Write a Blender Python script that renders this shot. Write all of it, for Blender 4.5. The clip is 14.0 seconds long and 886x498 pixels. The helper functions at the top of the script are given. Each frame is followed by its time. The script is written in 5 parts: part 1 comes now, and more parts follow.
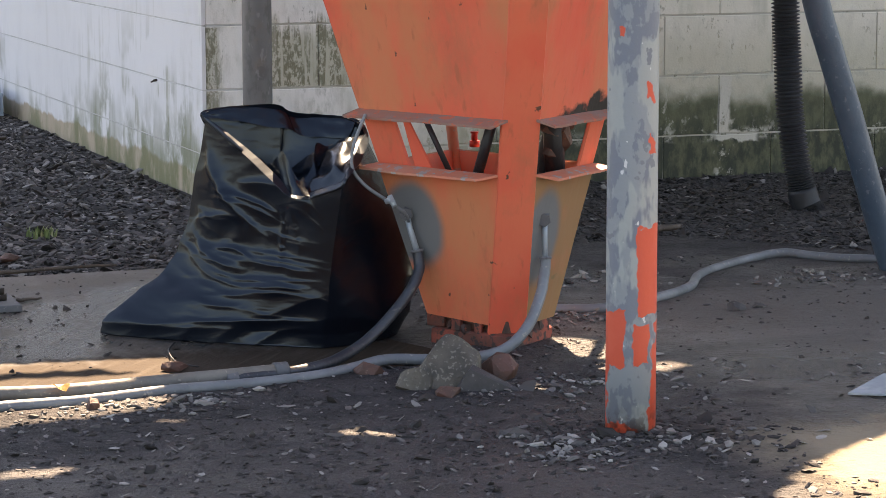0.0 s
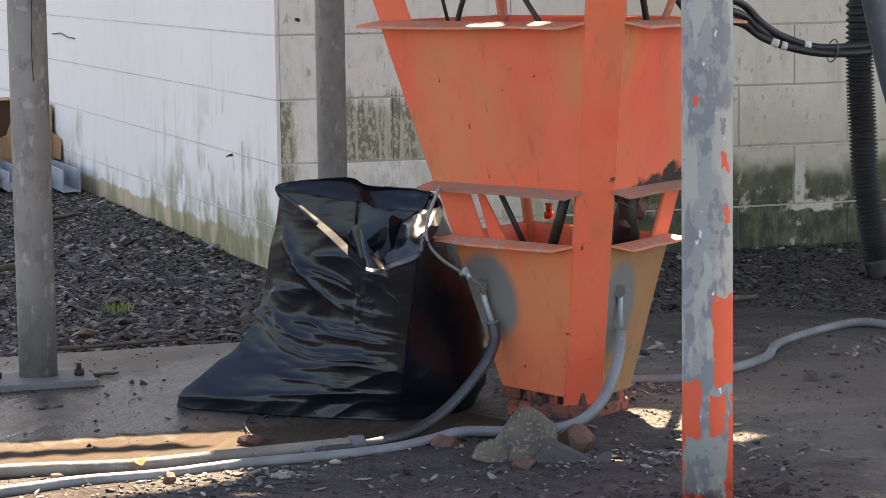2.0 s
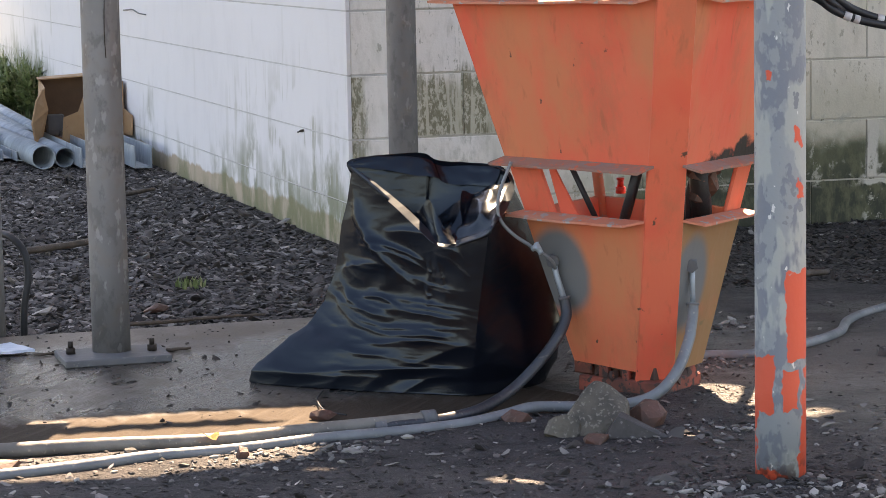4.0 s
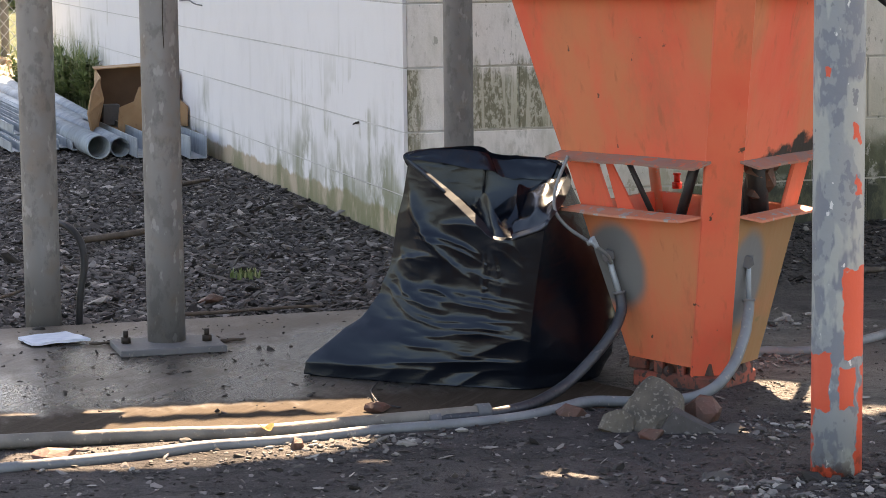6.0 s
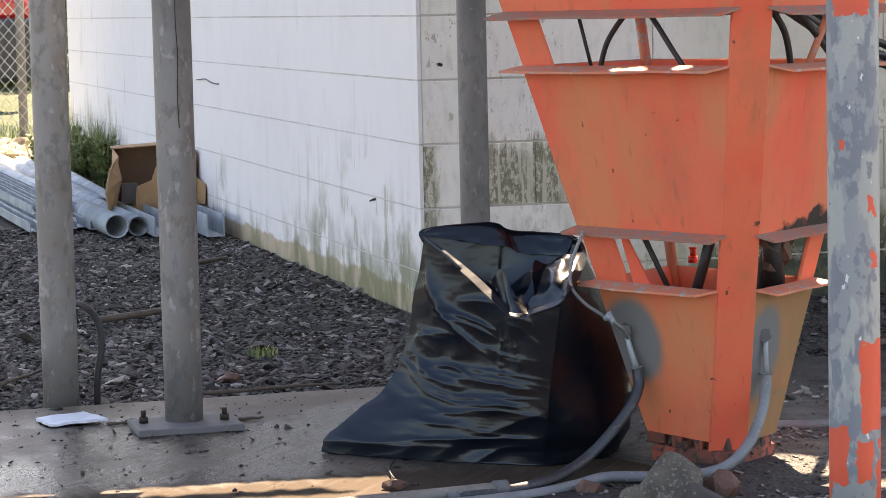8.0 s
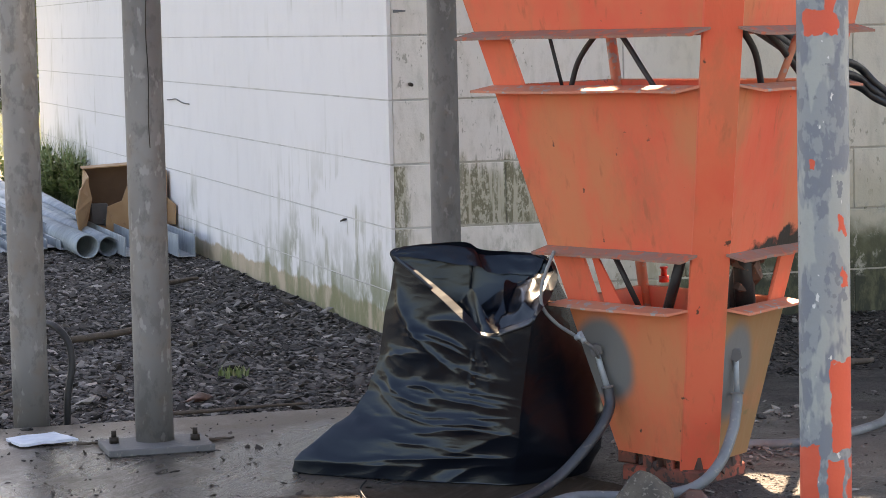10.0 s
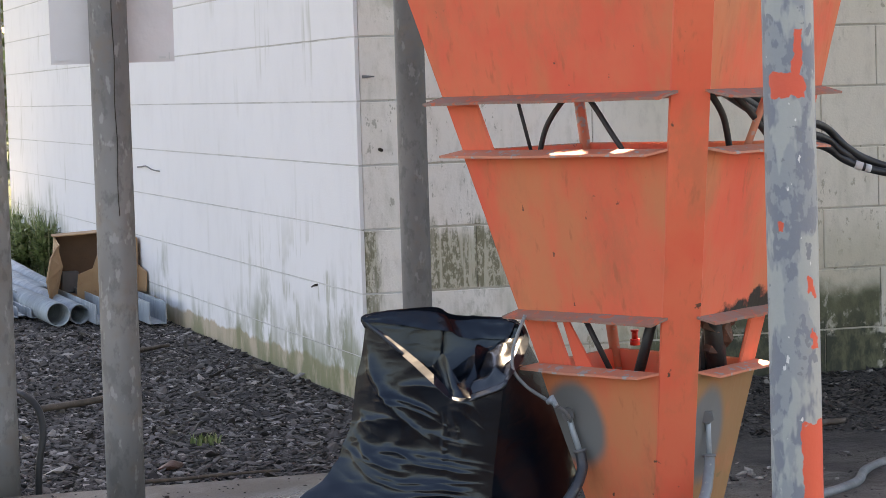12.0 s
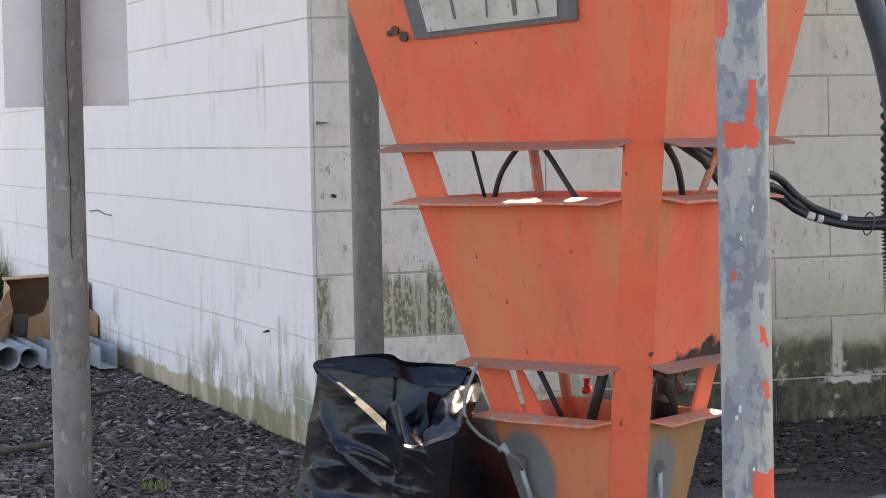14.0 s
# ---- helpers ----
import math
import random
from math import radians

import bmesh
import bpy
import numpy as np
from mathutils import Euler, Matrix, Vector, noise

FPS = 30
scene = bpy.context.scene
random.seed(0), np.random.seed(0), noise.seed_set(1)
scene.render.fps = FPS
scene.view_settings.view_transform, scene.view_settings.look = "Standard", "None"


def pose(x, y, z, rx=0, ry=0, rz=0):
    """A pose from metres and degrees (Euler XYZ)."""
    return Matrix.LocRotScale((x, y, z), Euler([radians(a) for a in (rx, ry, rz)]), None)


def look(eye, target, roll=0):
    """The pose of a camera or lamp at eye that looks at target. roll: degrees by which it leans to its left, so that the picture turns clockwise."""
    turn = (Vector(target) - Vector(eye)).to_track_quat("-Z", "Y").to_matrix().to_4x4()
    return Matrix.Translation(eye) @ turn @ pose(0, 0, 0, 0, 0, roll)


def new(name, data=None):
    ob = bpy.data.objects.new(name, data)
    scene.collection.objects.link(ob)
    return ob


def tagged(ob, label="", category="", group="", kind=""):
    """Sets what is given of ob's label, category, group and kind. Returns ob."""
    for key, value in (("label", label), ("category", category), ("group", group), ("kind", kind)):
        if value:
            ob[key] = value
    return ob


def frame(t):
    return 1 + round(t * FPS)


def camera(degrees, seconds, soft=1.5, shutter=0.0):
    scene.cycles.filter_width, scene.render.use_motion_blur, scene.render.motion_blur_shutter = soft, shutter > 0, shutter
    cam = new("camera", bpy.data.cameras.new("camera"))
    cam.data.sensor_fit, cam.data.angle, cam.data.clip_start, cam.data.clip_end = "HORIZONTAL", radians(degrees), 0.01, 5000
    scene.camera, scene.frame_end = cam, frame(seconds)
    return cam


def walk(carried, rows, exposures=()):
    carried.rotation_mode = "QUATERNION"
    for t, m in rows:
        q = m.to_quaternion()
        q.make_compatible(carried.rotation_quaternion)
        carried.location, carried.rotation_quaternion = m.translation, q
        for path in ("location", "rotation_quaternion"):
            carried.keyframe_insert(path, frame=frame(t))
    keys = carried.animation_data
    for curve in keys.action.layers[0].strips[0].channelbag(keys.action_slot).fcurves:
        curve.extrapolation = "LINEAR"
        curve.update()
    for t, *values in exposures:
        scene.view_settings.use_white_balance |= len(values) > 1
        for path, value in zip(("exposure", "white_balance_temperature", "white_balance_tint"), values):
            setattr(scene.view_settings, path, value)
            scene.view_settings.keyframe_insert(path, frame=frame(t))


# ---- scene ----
from mathutils import geometry

# ---- camera: hand-held, turning on the spot with a slight sway ----
EYE = Vector((0, 0, 0.965))
SWAY_X, SWAY_Y = 0.955, -0.297  # the hand's sideways drift runs along this line
AIM = [  # seconds, heading, tilt, lean in degrees, drift sideways and upward in metres
    (0, 20.491, -8.226, -0.132, 0.0020, -0.0011),
    (0.5, 20.652, -7.644, -0.186, 0.0047, -0.0037),
    (1, 20.230, -7.181, -0.203, 0.0054, -0.0052),
    (1.5, 19.450, -6.907, -0.691, 0.0081, -0.0054),
    (2, 18.757, -6.554, -0.778, 0.0045, -0.0029),
    (2.5, 18.143, -6.416, -1.123, 0.0042, -0.0018),
    (3, 17.803, -6.512, -1.350, 0.0038, -0.0012),
    (5.3, 16.313, -7.723, -0.468, -0.0068, -0.0045),
    (5.5, 16.204, -7.633, -0.484, -0.0080, -0.0035),
    (6, 15.969, -7.244, -0.630, -0.0087, -0.0015),
    (6.5, 15.804, -6.680, -0.895, -0.0068, -0.0029),
    (7, 15.636, -6.173, -1.153, -0.0037, -0.0023),
    (7.5, 15.538, -5.807, -1.272, -0.0015, 0.0036),
    (8, 15.542, -5.537, -1.268, -0.0005, 0.0028),
    (10.5, 16.406, -4.832, -1.300, -0.0015, 0.0008),
    (11, 16.556, -4.443, -1.458, -0.0006, 0.0017),
    (11.5, 16.698, -4.040, -1.724, -0.0013, 0.0032),
    (12, 16.897, -3.656, -1.756, 0.0023, 0.0046),
    (12.5, 17.213, -3.318, -1.814, 0.0032, 0.0057),
    (13, 17.567, -2.999, -1.663, 0.0027, 0.0042),
    (13.5, 17.861, -2.771, -1.396, 0.0007, 0.0038),
    (14, 18.035, -2.609, -1.179, -0.0021, 0.0040)]
EXPO = [(0, 2.52, 8400, 20), (0.5, 2.47, 8600, 20), (1, 2.72, 8500, 20), (1.5, 2.64, 8600, 20), (2, 2.61, 8700, 20), (3, 2.65, 8350, 20), (5.5, 2.56, 8600, 20), (6, 2.55, 8700, 20),
        (7.5, 2.67, 8350, 20), (8, 2.68, 8350, 20), (10.5, 2.62, 8700, 20), (11, 2.61, 8800, 20), (11.5, 2.66, 8600, 20), (12.5, 2.65, 8400, 20), (13.5, 2.61, 8350, 20), (14, 2.65, 8350, 20)]


def heading(yaw, tilt):
    return Vector((math.sin(radians(yaw)) * math.cos(radians(tilt)), math.cos(radians(yaw)) * math.cos(radians(tilt)), math.sin(radians(tilt))))


cam = camera(19.98, 14.0, soft=0.8)
path = []
for t, yaw, tilt, lean, side, rise in AIM:
    eye = EYE + Vector((SWAY_X * side, SWAY_Y * side, rise))
    path.append((t, look(eye, eye + 5 * heading(yaw, tilt), lean)))
walk(cam, path, EXPO)

# ---- light ----
SUN_AZ, SUN_EL = 25.0, 50.0
SUN = heading(SUN_AZ, SUN_EL)
world = bpy.data.worlds.new("sky")
scene.world = world
world.use_nodes = True
wn = world.node_tree.nodes
sky = wn.new("ShaderNodeTexSky")
sky.sky_type, sky.sun_disc = "NISHITA", False
sky.sun_elevation, sky.sun_rotation = radians(SUN_EL), radians(SUN_AZ)
world.node_tree.links.new(sky.outputs[0], wn["Background"].inputs[0])
wn["Background"].inputs[1].default_value = 0.08
sun = new("sun", bpy.data.lights.new("sun", "SUN"))
sun.data.energy, sun.data.angle, sun.data.color = 5.0, radians(0.4), (1.0, 0.87, 0.70)
sun.matrix_world = look(SUN * 30, (0, 0, 0))


# ---- materials ----
class Nodes:
    """A small builder of node materials on world positions."""

    def __init__(self, name):
        self.m = bpy.data.materials.new(name)
        self.m.use_nodes = True
        self.t = self.m.node_tree
        self.b = self.t.nodes["Principled BSDF"]
        self.pos = self.t.nodes.new("ShaderNodeNewGeometry").outputs["Position"]
        sep = self.t.nodes.new("ShaderNodeSeparateXYZ")
        self.t.links.new(self.pos, sep.inputs[0])
        self.x, self.y, self.z = sep.outputs

    def put(self, sock, v):
        if isinstance(v, bpy.types.NodeSocket):
            self.t.links.new(v, sock)
        elif isinstance(v, (tuple, list)) and len(v) == 3 and sock.type == "RGBA":
            sock.default_value = (*v, 1)
        else:
            sock.default_value = v

    def math(self, op, a, b=0.0, c=0.0, clamp=False):
        n = self.t.nodes.new("ShaderNodeMath")
        n.operation, n.use_clamp = op, clamp
        for s, v in zip(n.inputs, (a, b, c)):
            self.put(s, v)
        return n.outputs[0]

    def step(self, v, lo, hi):
        n = self.t.nodes.new("ShaderNodeMapRange")
        n.interpolation_type = "SMOOTHSTEP"
        for s, w in zip(n.inputs, (v, lo, hi, 0.0, 1.0)):
            self.put(s, w)
        return n.outputs[0]

    def noise(self, scale, detail=4.0, stretch=(1, 1, 1), rough=0.55, coord=None, shift=(0, 0, 0)):
        mp = self.t.nodes.new("ShaderNodeMapping")
        self.put(mp.inputs["Vector"], coord or self.pos)
        mp.inputs["Scale"].default_value = stretch
        mp.inputs["Location"].default_value = shift
        n = self.t.nodes.new("ShaderNodeTexNoise")
        self.put(n.inputs["Vector"], mp.outputs[0])
        n.inputs["Scale"].default_value, n.inputs["Detail"].default_value, n.inputs["Roughness"].default_value = scale, detail, rough
        return n.outputs["Fac"]

    def turned(self, degrees):
        mp = self.t.nodes.new("ShaderNodeMapping")
        self.put(mp.inputs["Vector"], self.pos)
        mp.inputs["Rotation"].default_value = (0, 0, radians(degrees))
        return mp.outputs[0]

    def cells(self, scale, stretch=(1, 1, 1)):
        mp = self.t.nodes.new("ShaderNodeMapping")
        self.put(mp.inputs["Vector"], self.pos)
        mp.inputs["Scale"].default_value = stretch
        n = self.t.nodes.new("ShaderNodeTexVoronoi")
        self.put(n.inputs["Vector"], mp.outputs[0])
        n.inputs["Scale"].default_value = scale
        return n.outputs["Distance"], n.outputs["Color"]

    def mix(self, f, a, b):
        n = self.t.nodes.new("ShaderNodeMix")
        n.data_type = "RGBA"
        self.put(n.inputs["Factor"], f)
        self.put(n.inputs[6], a)
        self.put(n.inputs[7], b)
        return n.outputs[2]

    def done(self, color, rough=0.7, metal=0.0, bump=None, height=0.002, **more):
        self.put(self.b.inputs["Base Color"], color)
        self.put(self.b.inputs["Roughness"], rough)
        self.put(self.b.inputs["Metallic"], metal)
        for key, v in more.items():
            self.put(self.b.inputs[key.replace("_", " ")], v)
        if bump is not None:
            n = self.t.nodes.new("ShaderNodeBump")
            n.inputs["Distance"].default_value = height
            n.inputs["Strength"].default_value = 1.0
            self.put(n.inputs["Height"], bump)
            self.put(self.b.inputs["Normal"], n.outputs[0])
        return self.m


def worn(name, c1, c2, c3=None, scale=6.0, fine=60.0, rough=(0.5, 0.8), metal=0.0, height=0.0015, spots=0.62, **more):
    """Two tones in large patches, a third in fine spots."""
    n = Nodes(name)
    big, small = n.noise(scale), n.noise(fine, 3.0)
    col = n.mix(n.step(big, 0.35, 0.65), c1, c2)
    if c3:
        col = n.mix(n.step(small, spots, spots + 0.08), col, c3)
    r = n.math("MULTIPLY_ADD", big, rough[1] - rough[0], rough[0])
    return n.done(col, r, metal, n.math("ADD", small, n.math("MULTIPLY", big, 0.5)), height, **more)


def island(name, tones, rough=0.8, height=0.002, obj=False):
    """Tones picked at random for each loose piece."""
    n = Nodes(name)
    rnd = n.t.nodes.new("ShaderNodeObjectInfo").outputs["Random"] if obj else n.t.nodes.new("ShaderNodeNewGeometry").outputs["Random Per Island"]
    ramp = n.t.nodes.new("ShaderNodeValToRGB")
    ramp.color_ramp.interpolation = "CONSTANT"
    els = ramp.color_ramp.elements
    while len(els) < len(tones):
        els.new(1.0)
    for i, (at, c) in enumerate(tones):
        els[i].position, els[i].color = at, (*c, 1)
    n.put(ramp.inputs[0], rnd)
    g = n.noise(90.0, 3.0)
    return n.done(n.mix(n.math("MULTIPLY", g, 0.5), ramp.outputs[0], (0.04, 0.035, 0.03)), rough, 0.0, g, height)


def block_paint(name, paint, green, top, under, south):
    n = Nodes(name)
    patch, broad = n.noise(2.6, 3.0), n.noise(0.9, 3.0)
    runs = n.noise(13.0, 4.0, (1, 1, 0.10)) if south else n.noise(22.0, 4.0, (1, 0.6, 0.07), 0.6)
    grit = n.noise(34.0, 6.0, (1, 1, 0.45), 0.65) if south else n.noise(20.0, 5.0, (1, 0.36, 0.24), 0.6)
    reach = n.math("MULTIPLY_ADD", n.math("SUBTRACT", patch, 0.42), 2.2 * top, n.math("MULTIPLY", n.math("SUBTRACT", runs, 0.5), 0.9 * top))
    if not south:
        reach = n.math("MULTIPLY_ADD", n.step(n.y, 10.2, 8.0), 0.22, reach)
        reach = n.math("MULTIPLY_ADD", n.step(n.y, 13.4, 14.6), 0.25, reach)
    wet = n.math("MULTIPLY", n.step(n.math("SUBTRACT", reach, n.z), -0.14, 0.20), n.step(grit, 0.36, 0.54))
    col = n.mix(broad, paint, tuple(0.88 * c for c in paint))
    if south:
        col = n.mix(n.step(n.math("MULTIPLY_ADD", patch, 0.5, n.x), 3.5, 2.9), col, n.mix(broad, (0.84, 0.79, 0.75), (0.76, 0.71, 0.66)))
    col = n.mix(n.math("MULTIPLY", n.step(grit, 0.45, 0.75), 0.45 if south else 0.16), col, tuple(0.68 * c for c in paint))
    stain = n.math("MULTIPLY", n.step(n.noise(8.0, 4.0, (1, 1, 0.12), shift=(5, 2, 0)), 0.56, 0.70), n.step(n.noise(3.0, 2.0, shift=(1, 7, 3)), 0.48, 0.60))
    if not south:
        stain = n.math("MULTIPLY", stain, n.math("MAXIMUM", n.step(n.y, 10.6, 8.8), n.step(n.y, 13.0, 14.2)))
    col = n.mix(n.math("MULTIPLY", stain, 0.5), col, (0.34, 0.34, 0.25))
    if not south:
        line = n.step(n.noise(30.0, 3.0, (1, 0.55, 0.045), 0.6, shift=(3, 1, 0)), 0.53, 0.58)
        spot = n.math("MULTIPLY", n.step(n.noise(2.6, 3.0, (1, 1, 1.6), shift=(8, 3, 5)), 0.44, 0.54), n.math("MULTIPLY", n.step(n.y, 10.0, 8.2), n.step(n.z, 0.62, 0.28)))
        col = n.mix(n.math("MULTIPLY", n.math("MULTIPLY", line, spot), 0.55), col, (0.27, 0.265, 0.16))
    bare = n.step(n.math("MULTIPLY_ADD", n.noise(5.0), 0.10, n.z), 0.115, 0.10)
    col = n.mix(bare, col, under)
    col = n.mix(n.math("MULTIPLY", wet, 0.85), col, green)
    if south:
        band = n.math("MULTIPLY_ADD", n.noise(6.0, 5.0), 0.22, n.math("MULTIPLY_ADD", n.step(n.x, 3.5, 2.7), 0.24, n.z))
        drips = n.noise(34.0, 3.0, (1, 1, 0.07), 0.6, shift=(2, 0, 1))
        mottle = n.step(n.noise(85.0, 4.0, (1, 1, 0.5), 0.75), 0.42, 0.54)
        course = n.math("MULTIPLY", n.step(n.z, 0.326, 0.337), n.step(n.math("MULTIPLY_ADD", drips, 0.22, n.z), 0.66, 0.60))
        blot = n.math("MULTIPLY", n.math("MULTIPLY", n.step(n.math("MULTIPLY_ADD", drips, 0.10, n.x), 2.29, 2.35), n.step(n.x, 3.0, 2.8)), course)
        edge = n.math("MULTIPLY", n.step(n.math("MULTIPLY_ADD", drips, 0.14, n.x), 2.20, 2.14), n.math("MULTIPLY", n.step(n.z, 0.53, 0.52), n.step(n.z, 0.10, 0.20)))
        high = n.math("MULTIPLY", n.math("MULTIPLY", n.step(n.x, 2.36, 2.42), n.step(n.x, 2.66, 2.58)), n.math("MULTIPLY", n.step(n.z, 0.72, 0.62), n.math("MULTIPLY", n.step(n.z, 0.525, 0.54), n.step(drips, 0.50, 0.56))))
        dirty = n.math("MULTIPLY", n.math("MAXIMUM", n.math("MAXIMUM", blot, edge), high), n.math("MULTIPLY", mottle, n.step(drips, 0.60, 0.53)))
        col = n.mix(n.math("MULTIPLY", n.math("MAXIMUM", blot, edge), 0.65), col, (0.37, 0.345, 0.22))
        col = n.mix(n.math("MULTIPLY", dirty, 0.8), col, (0.14, 0.128, 0.072))
        specks = n.math("MULTIPLY", n.step(n.noise(48.0, 4.0, (1, 1, 0.5), 0.7, shift=(7, 0, 3)), 0.60, 0.66), n.step(n.noise(4.0, 3.0, shift=(0, 0, 9)), 0.48, 0.58))
        col = n.mix(n.math("MULTIPLY", specks, 0.55), col, (0.20, 0.185, 0.12))
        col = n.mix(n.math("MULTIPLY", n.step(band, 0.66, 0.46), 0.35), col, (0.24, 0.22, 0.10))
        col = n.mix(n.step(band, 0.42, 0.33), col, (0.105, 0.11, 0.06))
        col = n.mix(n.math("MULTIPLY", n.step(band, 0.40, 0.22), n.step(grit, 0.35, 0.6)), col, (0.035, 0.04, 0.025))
        near = n.math("MAXIMUM", n.step(n.math("ABSOLUTE", n.math("SUBTRACT", n.z, 0.328)), 0.035, 0.005), n.step(n.math("ABSOLUTE", n.math("SUBTRACT", n.z, 0.125)), 0.03, 0.004))
        near = n.math("MAXIMUM", near, n.math("MULTIPLY", n.step(n.math("ABSOLUTE", n.math("SUBTRACT", n.x, 3.885)), 0.05, 0.02), n.step(n.z, 0.34, 0.30)))
        col = n.mix(n.math("MULTIPLY", n.math("MULTIPLY", near, n.step(n.x, 3.2, 3.5)), n.step(n.noise(24.0, 6.0, rough=0.7), 0.50, 0.60)), col, (0.42, 0.40, 0.33))
        wobble = n.math("MULTIPLY", n.math("SUBTRACT", n.noise(18.0, 4.0, (1, 1, 0.6)), 0.5), 0.06)
        smear = n.math("MULTIPLY", n.step(n.math("ABSOLUTE", n.math("SUBTRACT", n.math("ADD", n.x, wobble), 3.885)), 0.032, 0.016), n.math("MULTIPLY", n.step(n.z, 0.345, 0.31), n.step(n.z, 0.10, 0.125)))
        pat = n.math("MULTIPLY", n.step(n.math("ABSOLUTE", n.math("SUBTRACT", n.math("ADD", n.x, wobble), 3.93)), 0.10, 0.07), n.step(n.math("ABSOLUTE", n.math("SUBTRACT", n.math("ADD", n.z, wobble), 0.118)), 0.022, 0.014))
        col = n.mix(n.math("MULTIPLY", n.math("MAXIMUM", smear, pat), n.step(n.noise(30.0, 5.0, (1, 1, 0.5), 0.7, shift=(1, 1, 1)), 0.36, 0.48)), col, (0.52, 0.49, 0.42))
        chips = n.step(n.noise(26.0, 6.0, (1, 1, 0.6), 0.7), 0.54, 0.60)
        where = n.math("MULTIPLY", n.step(n.noise(3.5, 3.0, shift=(4, 0, 2)), 0.46, 0.58), n.math("MULTIPLY", n.step(n.z, 0.40, 0.30), n.step(n.z, 0.09, 0.14)))
        col = n.mix(n.math("MULTIPLY", n.math("MULTIPLY", chips, where), 0.55), col, (0.50, 0.47, 0.40))
    return n.done(col, 0.75, 0.0, n.noise(140.0, 4.0), 0.0012)


def orange_paint(name, tan, patches=(), soot=None, grime=None):
    n = Nodes(name)
    big, fine = n.noise(5.0, 4.0), n.noise(40.0, 5.0, (1, 1, 0.25))
    col = n.mix(n.step(big, 0.35, 0.7), (0.80, 0.122, 0.066), (0.80, 0.168, 0.086))
    col = n.mix(n.math("MULTIPLY", n.step(n.noise(3.4, 6.0, (1.4, 1.4, 0.6), 0.6), 0.42 if tan < 0.9 else 0.30, 0.66), tan), col, (0.64, 0.225, 0.10))
    col = n.mix(n.math("MULTIPLY", n.step(fine, 0.59, 0.74), 0.45), col, (0.38, 0.105, 0.045))
    col = n.mix(n.math("MULTIPLY", n.step(n.noise(9.0, 6.0, (1.2, 1.2, 0.5), 0.68, shift=(3, 1, 2)), 0.48, 0.72), 0.5), col, (0.50, 0.165, 0.08))
    col = n.mix(n.step(n.noise(28.0, 3.0), 0.70, 0.74), col, (0.12, 0.05, 0.03))
    if grime:
        col = n.mix(n.math("MULTIPLY", n.step(n.noise(4.0, 4.0), 0.25, 0.5), 0.85), col, grime)
    for px, py, pz, rad, tall in patches:
        d = n.math("SQRT", n.math("ADD", n.math("ADD", n.math("POWER", n.math("ABSOLUTE", n.math("SUBTRACT", n.x, px)), 2.0),
                   n.math("POWER", n.math("ABSOLUTE", n.math("SUBTRACT", n.y, py)), 2.0)),
                   n.math("POWER", n.math("ABSOLUTE", n.math("MULTIPLY", n.math("SUBTRACT", n.z, pz), rad / tall)), 2.0)))
        d = n.math("MULTIPLY_ADD", big, rad * 0.35, d)
        col = n.mix(n.step(d, rad * 1.3, rad * 0.95), col, (0.17, 0.175, 0.175))
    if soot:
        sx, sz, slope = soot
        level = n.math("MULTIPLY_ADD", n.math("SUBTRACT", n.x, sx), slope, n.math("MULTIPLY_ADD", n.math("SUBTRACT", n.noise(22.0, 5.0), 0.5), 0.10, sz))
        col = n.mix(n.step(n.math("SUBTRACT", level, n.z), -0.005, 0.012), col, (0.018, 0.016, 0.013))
    return n.done(col, n.math("MULTIPLY_ADD", fine, 0.3, 0.42), 0.0, n.math("ADD", fine, big), 0.0012)


def galvanized(name, base=(0.30, 0.31, 0.31), brown=0.25, mottle=0.35):
    n = Nodes(name)
    big = n.noise(5.0, 4.0, (1, 1, 0.4))
    col = n.mix(n.step(big, 0.35, 0.65), base, tuple(0.72 * c for c in base))
    col = n.mix(n.math("MULTIPLY", n.step(n.noise(14.0, 4.0), 0.5, 0.7), brown), col, (0.2, 0.15, 0.11))
    col = n.mix(n.math("MULTIPLY", n.step(n.noise(30.0, 5.0, (1, 1, 0.6), 0.65, shift=(2, 3, 1)), 0.50, 0.62), mottle), col, tuple(0.5 * c for c in base))
    col = n.mix(n.math("MULTIPLY", n.step(n.noise(38.0, 3.0, (1, 1, 0.5)), 0.60, 0.66), 0.45), col, tuple(min(0.5, 1.6 * c) for c in base))
    return n.done(col, n.math("MULTIPLY_ADD", big, 0.25, 0.45), 0.25, n.noise(70.0), 0.0008)


M_WALL_W = block_paint("white_painted_block", (0.80, 0.79, 0.79), (0.15, 0.165, 0.07), 0.36, (0.46, 0.37, 0.27), False)
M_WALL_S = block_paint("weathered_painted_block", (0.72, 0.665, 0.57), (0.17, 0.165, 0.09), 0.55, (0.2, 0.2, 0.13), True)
M_MORTAR_W = worn("white_mortar", (0.60, 0.59, 0.57), (0.46, 0.45, 0.43), (0.3, 0.3, 0.26))
M_MORTAR = worn("painted_mortar", (0.5, 0.47, 0.40), (0.40, 0.38, 0.32), (0.15, 0.15, 0.1))
M_ORANGE = orange_paint("faded_orange_paint", 0.8)
M_ORANGE_LOW = orange_paint("sun_bleached_orange_paint", 0.95, ((1.778, 4.926, 0.262, 0.076, 0.095), (2.002, 4.768, 0.245, 0.07, 0.11)))
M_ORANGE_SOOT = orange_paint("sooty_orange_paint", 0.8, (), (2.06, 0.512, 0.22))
M_BEAM = orange_paint("bright_orange_paint", 0.08)
